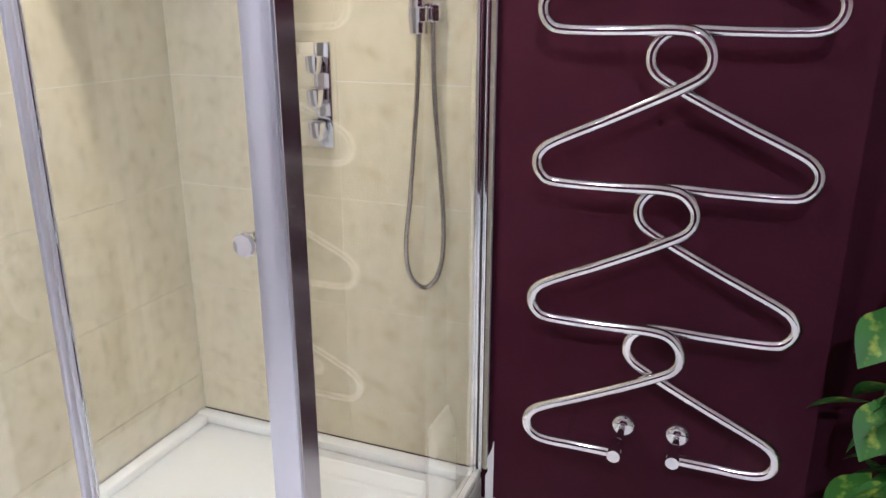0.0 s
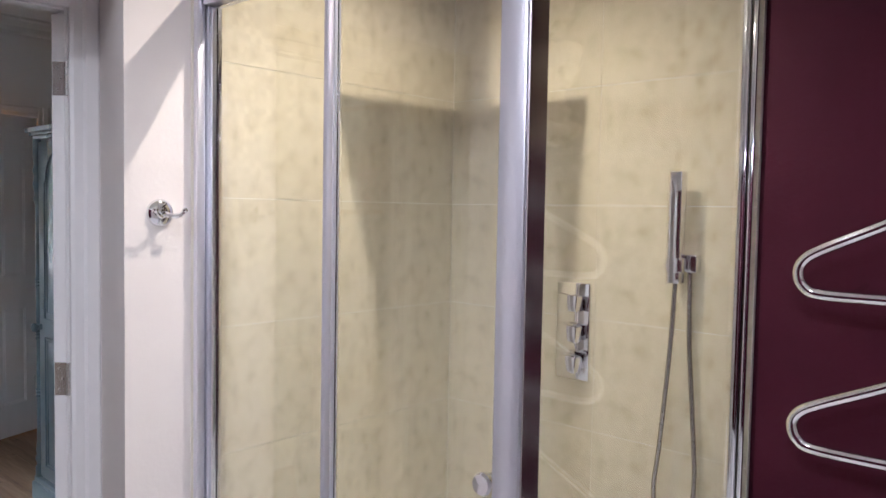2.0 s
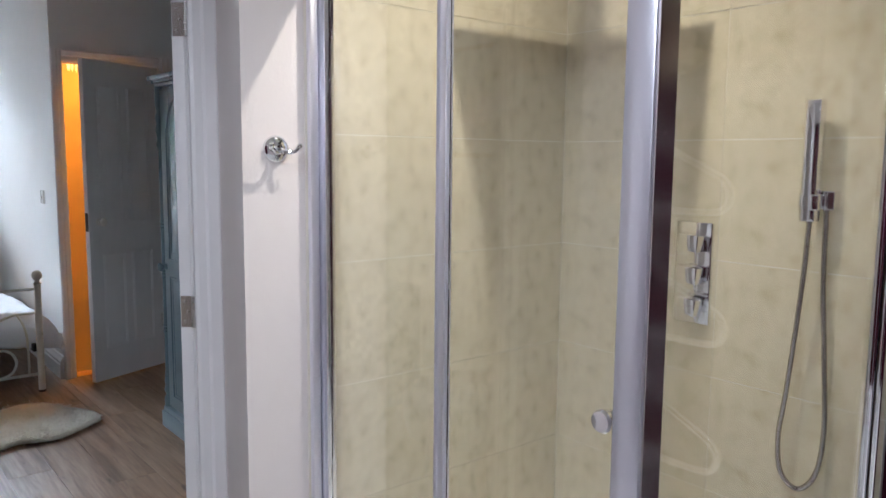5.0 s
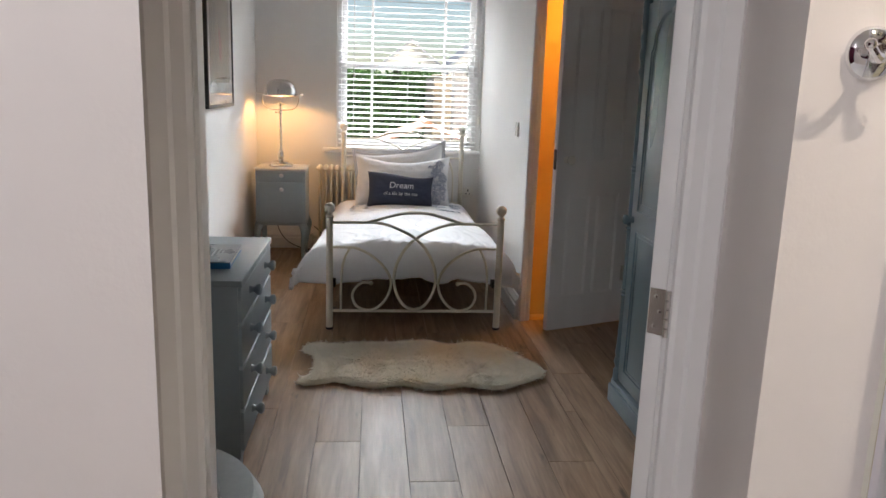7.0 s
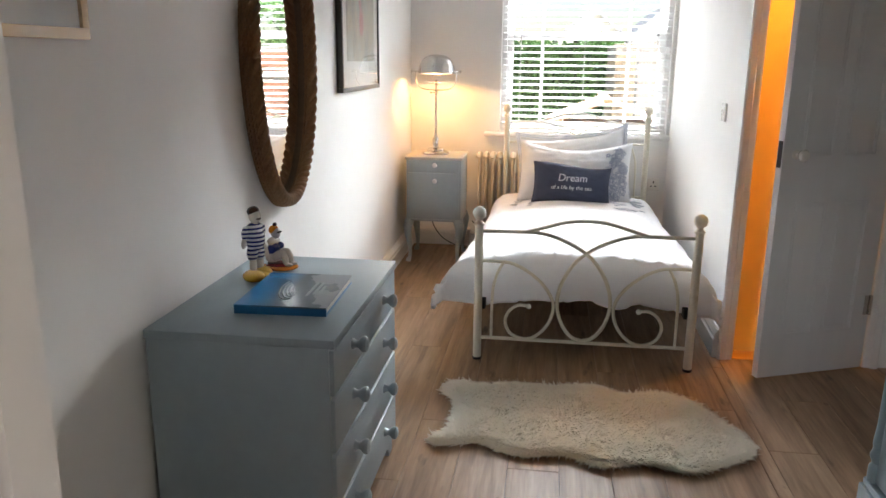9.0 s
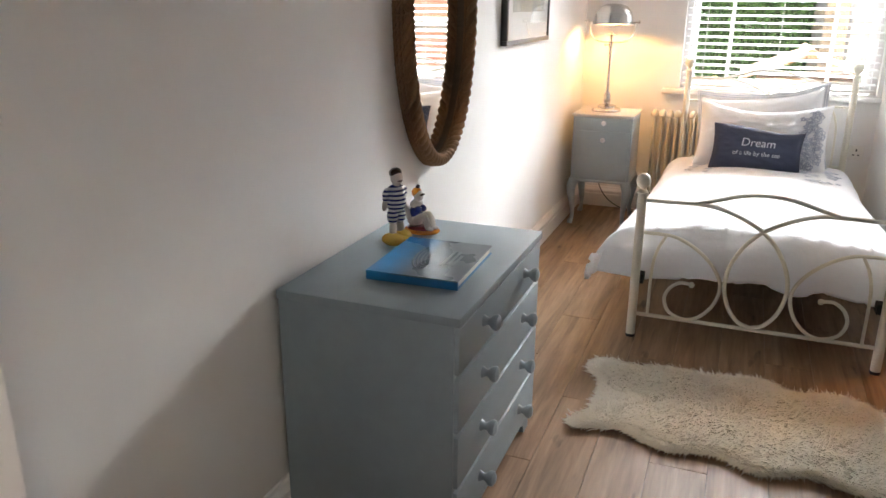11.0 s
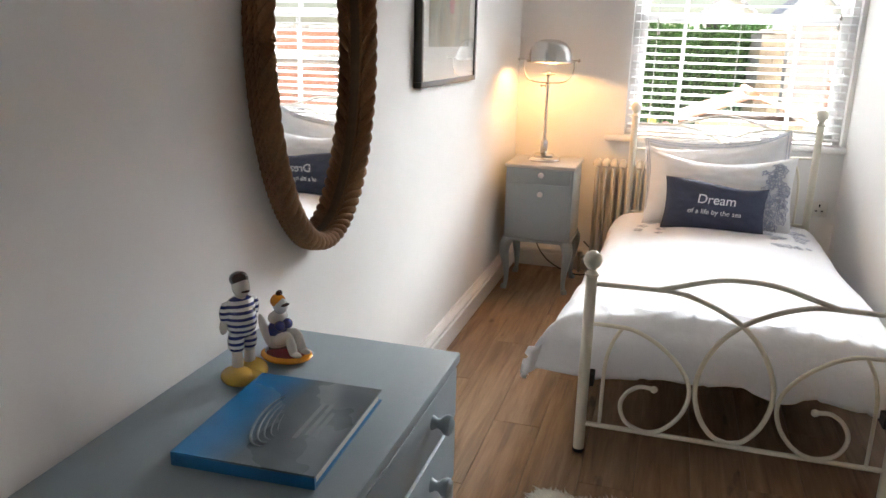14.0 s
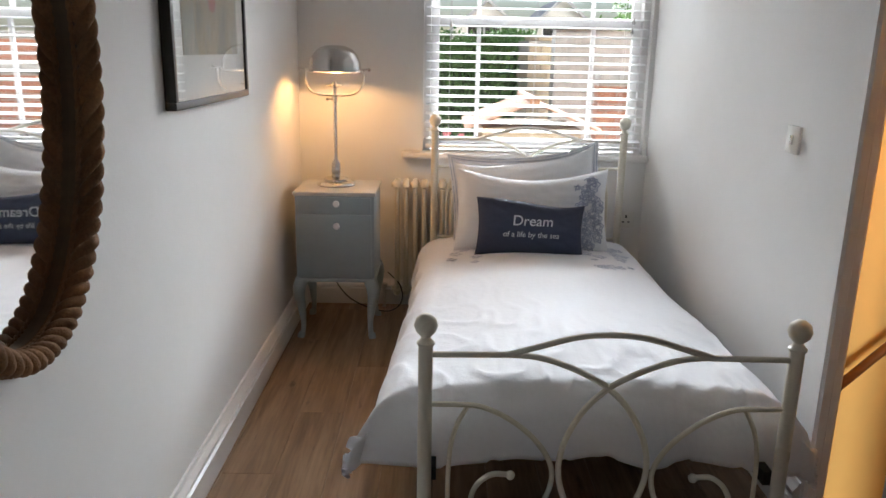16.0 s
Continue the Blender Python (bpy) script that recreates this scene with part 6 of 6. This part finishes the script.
me = bpy.data.meshes.new("foliage")
me.from_pydata(vb, [], fb)
me.materials.append(LEAFY)
o = tagged(new("foliage", me), "low green leaves", kind="stuff")
o.parent = fl
PINK = mat("pink_petal", (0.65, 0.22, 0.25), 0.6, vary=0.2)
YELLOW = mat("yellow_petal", (0.7, 0.55, 0.12), 0.6, vary=0.2)
for k in range(16):
    bm = bmesh.new()
    c = Vector((-13.2 + rf.gauss(0, 0.35), 0.5 + rf.gauss(0, 0.45), 0.12 + rf.random() * 0.22))
    for q in range(6):
        a = q * math.pi / 3
        bmesh.ops.create_uvsphere(bm, u_segments=6, v_segments=4, radius=0.03, matrix=Matrix.Translation(c + Vector((0.01, 0.035 * math.cos(a), 0.035 * math.sin(a)))) @ Matrix.Diagonal((0.4, 1, 1, 1)))
    part("bloom", bm, PINK if k % 3 else YELLOW, fl)

# houses and trees farther off
def house(x, y, wide, deep, eaves, ridge, wall_mat):
    t = thing("house", "distant rendered house with a grey slate gable roof", "house", (x, y, -0.2))
    part("wall", boxes((x - deep, x, y, y + wide, -0.2, eaves)), wall_mat, t, smooth=False)
    bm = bmesh.new()
    extrude_outline(bm, [(y - 0.3, eaves - 0.1), (y + wide / 2, ridge), (y + wide + 0.3, eaves - 0.1), (y + wide + 0.3, eaves - 0.25), (y + wide / 2, ridge - 0.15), (y - 0.3, eaves - 0.25)], 0, x - deep - 0.3, x + 0.3)
    r = part("roof", bm, SLATE, t, smooth=False)
    bm = bmesh.new()
    extrude_outline(bm, [(y, eaves), (y + wide / 2, ridge - 0.16), (y + wide, eaves)], 0, x - 0.2, x - 0.001)
    part("gable", bm, wall_mat, t, smooth=False)
    for k in range(3):
        for z in (eaves * 0.25, eaves * 0.65):
            w_ = part("window", boxes((x + 0.001, x + 0.05, y + wide * (0.2 + 0.25 * k), y + wide * (0.2 + 0.25 * k) + 0.9, z, z + 1.1)), TRIM, t, smooth=False)
            part("pane", boxes((x + 0.051, x + 0.06, y + wide * (0.2 + 0.25 * k) + 0.08, y + wide * (0.2 + 0.25 * k) + 0.82, z + 0.08, z + 1.02)), DARK_FRAME, w_, smooth=False)


SLATE = mat("pale_slate", (0.46, 0.46, 0.47), 0.7, vary=0.2)
RENDER = mat("pale_render", (0.72, 0.69, 0.63), 0.9, vary=0.1)
house(-42, 0.6, 3.4, 8, 2.4, 3.9, RENDER)
house(-42.5, 4.4, 3.4, 8, 2.5, 4.1, RENDER)
house(-44, -12, 8.0, 8, 2.4, 4.8, RENDER)


def tree(x, y, high, seed):
    t = thing("tree", "leafy green garden tree", "tree", (x, y, -0.2))
    rt = random.Random(seed)
    bm = bmesh.new()
    top = Vector((x, y, high * 0.75))
    tube(bm, [(x, y, -0.2), (x + 0.1, y, high * 0.3), (x, y + 0.1, high * 0.55), top], [0.18, 0.14, 0.1, 0.04], 8)
    for k in range(8):
        a = rt.uniform(0, 6.28)
        s = Vector((x, y, high * rt.uniform(0.3, 0.6)))
        tube(bm, [s, s + Vector((math.cos(a), math.sin(a), 0.7)) * high * 0.14, s + Vector((math.cos(a), math.sin(a), 0.9)) * high * 0.27], [0.06, 0.04, 0.015], 6)
    part("trunk", bm, DARK_FRAME, t)
    vt, ft = [], []
    for c in range(26):
        a, r = rt.uniform(0, 6.28), high * 0.28 * rt.random() ** 0.5
        o = Vector((r * math.cos(a), r * math.sin(a), high * rt.uniform(0.40, 0.98)))
        for k in range(150):
            p = o + Vector((rt.gauss(0, 1), rt.gauss(0, 1), rt.gauss(0, 0.8))) * high * 0.055
            d = Vector((rt.gauss(0, 1), rt.gauss(0, 1), rt.gauss(0, 1))).normalized() * 0.16
            s = d.orthogonal().normalized() * 0.07
            i = len(vt)
            vt += [p, p + d * 0.5 + s, p + d, p + d * 0.5 - s]
            ft.append((i, i + 1, i + 2, i + 3))
    me_ = bpy.data.meshes.new("crown")
    me_.from_pydata(vt, [], ft)
    me_.materials.append(LEAFY)
    c_ = tagged(new("crown", me_), "leafy crown with gaps", kind="stuff")
    c_.parent = t


tree(-24, -3.5, 5.0, 1)
tree(-27, 7.0, 4.4, 2)
tree(-30, -9.0, 6.0, 3)

# ---- floor planks and wall tiles ----
WOOD = mat("oak_laminate", (0.20, 0.135, 0.085), 0.46, vary=0.2, spec=0.22)
n, l, b_ = nodes_of(WOOD)
tc, mp, info = n.new("ShaderNodeTexCoord"), n.new("ShaderNodeMapping"), n.new("ShaderNodeObjectInfo")
mp.inputs["Scale"].default_value = (1.1, 13, 13)
off = n.new("ShaderNodeVectorMath")
off.operation = "MULTIPLY_ADD"
off.inputs[1].default_value, off.inputs[2].default_value = (1, 1, 1), (0, 0, 0)
cmb = n.new("ShaderNodeCombineXYZ")
rm = n.new("ShaderNodeMath")
rm.operation, rm.inputs[1].default_value = "MULTIPLY", 37.0
l.new(info.outputs["Random"], rm.inputs[0])
l.new(rm.outputs[0], cmb.inputs[0]), l.new(rm.outputs[0], cmb.inputs[1])
l.new(tc.outputs["Object"], mp.inputs[0])
l.new(mp.outputs[0], off.inputs[0]), l.new(cmb.outputs[0], off.inputs[2])
g1, g2, kn = n.new("ShaderNodeTexNoise"), n.new("ShaderNodeTexNoise"), n.new("ShaderNodeTexNoise")
g1.inputs["Scale"].default_value, g1.inputs["Detail"].default_value, g1.inputs["Distortion"].default_value = 1.6, 8, 0.6
g2.inputs["Scale"].default_value, g2.inputs["Detail"].default_value = 7.0, 6
l.new(off.outputs[0], g1.inputs[0]), l.new(off.outputs[0], g2.inputs[0])
mp2 = n.new("ShaderNodeVectorMath")
mp2.operation = "ADD"
l.new(tc.outputs["Object"], mp2.inputs[0]), l.new(cmb.outputs[0], mp2.inputs[1])
sc2 = n.new("ShaderNodeMapping")
sc2.inputs["Scale"].default_value = (4, 14, 1)
l.new(mp2.outputs[0], sc2.inputs[0])
kn.inputs["Scale"].default_value, kn.inputs["Detail"].default_value = 1.0, 3
l.new(sc2.outputs[0], kn.inputs[0])
rp = n.new("ShaderNodeValToRGB")
cr = rp.color_ramp
cr.elements[0].color, cr.elements[0].position = (0.178, 0.108, 0.064, 1), 0.30
cr.elements[1].color, cr.elements[1].position = (0.37, 0.248, 0.158, 1), 0.72
e = cr.elements.new(0.5)
e.color = (0.282, 0.18, 0.11, 1)
l.new(g1.outputs[0], rp.inputs[0])
fine = n.new("ShaderNodeMix")
fine.data_type, fine.blend_type, fine.inputs[0].default_value = "RGBA", "OVERLAY", 0.30
l.new(rp.outputs[0], fine.inputs[6]), l.new(g2.outputs[0], fine.inputs[7])
knot = n.new("ShaderNodeMapRange")
knot.inputs[1].default_value, knot.inputs[2].default_value, knot.inputs[3].default_value, knot.inputs[4].default_value = 0.66, 0.76, 1.0, 0.42
l.new(kn.outputs[0], knot.inputs[0])
shade = n.new("ShaderNodeMapRange")
shade.inputs[3].default_value, shade.inputs[4].default_value = 0.92, 1.08
l.new(info.outputs["Random"], shade.inputs[0])
m1, m2 = n.new("ShaderNodeVectorMath"), n.new("ShaderNodeVectorMath")
m1.operation = m2.operation = "SCALE"
l.new(fine.outputs[2], m1.inputs[0]), l.new(knot.outputs[0], m1.inputs["Scale"])
l.new(m1.outputs[0], m2.inputs[0]), l.new(shade.outputs[0], m2.inputs["Scale"])
l.new(m2.outputs[0], b_.inputs["Base Color"])
bmp = n.new("ShaderNodeBump")
bmp.inputs["Strength"].default_value, bmp.inputs["Distance"].default_value = 0.25, 0.0015
l.new(g2.outputs[0], bmp.inputs["Height"]), l.new(bmp.outputs[0], b_.inputs["Normal"])

floor = structure("floor_bedroom", boxes((XW, -1.66, YS, YN, -0.12, -0.010), (XJ - 0.004, -1.66, YN, YJ, -0.12, -0.010)), mat("floor_joint", (0.15, 0.105, 0.07), 0.8), "brown oak laminate plank floor", "floor", smooth=False)
PW, PL = 0.176, 1.21
mesh_by_len = {}
row = 0
y = YS
while y < YJ - 0.01:
    y1 = min(y + (PW if row else 0.036), YN if y < YN - 0.01 else YJ)
    x = XW - PL * ((row * 0.37 + 0.15) % 1.0)
    while x < -1.66:
        x0, x1 = max(x, XW if y < YN - 0.01 else XJ + 0.005), min(x + PL, -1.66)
        if x1 - x0 > 0.03:
            key = (round(x1 - x0, 3), round(y1 - y, 3))
            if key not in mesh_by_len:
                bm = bmesh.new()
                bx(bm, 0.0008, x1 - x0 - 0.0008, 0.0008, y1 - y - 0.0008, 0.0, 0.010)
                es = [e for e in bm.edges if all(v.co.z > 0.005 for v in e.verts)]
                bmesh.ops.bevel(bm, geom=es, offset=0.0009, segments=1, affect="EDGES")
                me = bpy.data.meshes.new("plank")
                bm.to_mesh(me)
                bm.free()
                me.materials.append(WOOD)
                mesh_by_len[key] = me
            o = new("plank", mesh_by_len[key])
            o.parent = floor
            o.location = (x0, y, -0.010)
        x += PL
    y = y1
    row += 1

# shower tiles: cream, printed and pressed with a small mosaic relief
TILE = mat("cream_mosaic_tile", (0.60, 0.545, 0.42), 0.14, vary=0.10, grain=26, stain=5, island=0.25)
n, l, b_ = nodes_of(TILE)
tc = n.new("ShaderNodeTexCoord")
sw = n.new("ShaderNodeSeparateXYZ")
cb = n.new("ShaderNodeCombineXYZ")
sm = n.new("ShaderNodeMath")
sm.operation = "ADD"
l.new(tc.outputs["Object"], sw.inputs[0])
l.new(sw.outputs["X"], sm.inputs[0]), l.new(sw.outputs["Y"], sm.inputs[1])
l.new(sm.outputs[0], cb.inputs[0]), l.new(sw.outputs["Z"], cb.inputs[1])
chip = n.new("ShaderNodeTexVoronoi")
chip.voronoi_dimensions, chip.distance = "2D", "CHEBYCHEV"
chip.inputs["Scale"].default_value, chip.inputs["Randomness"].default_value = 62.0, 0.45
l.new(cb.outputs[0], chip.inputs["Vector"])
lean, amt, geo, tot = n.new("ShaderNodeVectorMath"), n.new("ShaderNodeVectorMath"), n.new("ShaderNodeNewGeometry"), n.new("ShaderNodeVectorMath")
lean.operation, amt.operation, tot.operation = "SUBTRACT", "SCALE", "ADD"
lean.inputs[1].default_value = (0.5, 0.5, 0.5)
amt.inputs["Scale"].default_value = 0.09
l.new(chip.outputs["Color"], lean.inputs[0]), l.new(lean.outputs[0], amt.inputs[0])
l.new(geo.outputs["Normal"], tot.inputs[0]), l.new(amt.outputs[0], tot.inputs[1])
nrm = n.new("ShaderNodeVectorMath")
nrm.operation = "NORMALIZE"
l.new(tot.outputs[0], nrm.inputs[0])
bmp, wob = n.new("ShaderNodeBump"), n.new("ShaderNodeTexNoise")
wob.inputs["Scale"].default_value, wob.inputs["Detail"].default_value = 90, 3
l.new(tc.outputs["Object"], wob.inputs[0])
bmp.inputs["Strength"].default_value, bmp.inputs["Distance"].default_value = 0.25, 0.002
l.new(wob.outputs[0], bmp.inputs["Height"]), l.new(nrm.outputs[0], bmp.inputs["Normal"])
l.new(bmp.outputs[0], b_.inputs["Normal"])
sp1, rp = n.new("ShaderNodeTexNoise"), n.new("ShaderNodeValToRGB")
sp1.inputs["Scale"].default_value, sp1.inputs["Detail"].default_value = 24, 5
st1 = n.new("ShaderNodeMapping")
st1.inputs["Scale"].default_value = (1, 1, 0.8)
l.new(tc.outputs["Object"], st1.inputs[0]), l.new(st1.outputs[0], sp1.inputs[0]), l.new(sp1.outputs[0], rp.inputs[0])
cr = rp.color_ramp
cr.elements[0].color, cr.elements[0].position = (0.50, 0.43, 0.285, 1), 0.25
cr.elements[1].color, cr.elements[1].position = (0.65, 0.575, 0.415, 1), 0.55
e = cr.elements.new(0.40)
e.color = (0.605, 0.53, 0.37, 1)
# each small chip of the pressed mosaic a shade of its own
chv, chs = n.new("ShaderNodeMapRange"), n.new("ShaderNodeVectorMath")
chs.operation = "SCALE"
chv.inputs[3].default_value, chv.inputs[4].default_value = 0.975, 1.025
spl = n.new("ShaderNodeSeparateXYZ")
l.new(chip.outputs["Color"], spl.inputs[0]), l.new(spl.outputs["Y"], chv.inputs[0])
l.new(rp.outputs[0], chs.inputs[0]), l.new(chv.outputs[0], chs.inputs["Scale"])
l.new(chs.outputs[0], b_.inputs["Base Color"])

GROUT = mat("pale_grout", (0.76, 0.73, 0.65), 0.9, vary=0.05)
tile_left = structure("tiling_left", boxes((BXW, BXW + 0.0108, 0.970, BYN - 0.0108, 0.10, 2.078)), GROUT, "cream mosaic tiled shower wall", "tiling", smooth=False)
tile_back = structure("tiling_back", boxes((BXW, -0.449, BYN - 0.0108, BYN, 0.10, 2.098)), GROUT, "cream mosaic tiled shower wall", "tiling", smooth=False)
courses = [0.100, 0.222, 0.527, 0.833, 1.140, 1.447, 1.765, 2.078]
for z0, z1 in zip(courses, courses[1:]):
    for wall, spans, top in ((tile_left, ((0.970, 1.405), (1.405, BYN - 0.013)), 0.0), (tile_back, ((BXW + 0.012, -0.872), (-0.872, -0.449)), 0.020)):
        for a, b in spans:
            bm = bmesh.new()
            zt = z1 + (top if z1 == courses[-1] else 0)
            if wall is tile_left:
                bx(bm, 0, 0.0065, 0.0009, b - a - 0.0009, 0.0009, zt - z0 - 0.0009)
                at = (BXW + 0.006, a, z0)
            else:
                bx(bm, 0.0009, b - a - 0.0009, -0.0065, 0, 0.0009, zt - z0 - 0.0009)
                at = (a, BYN - 0.006, z0)
            o = part("tile", bm, TILE, None, smooth=False)
            o.parent = wall
            o.location = at
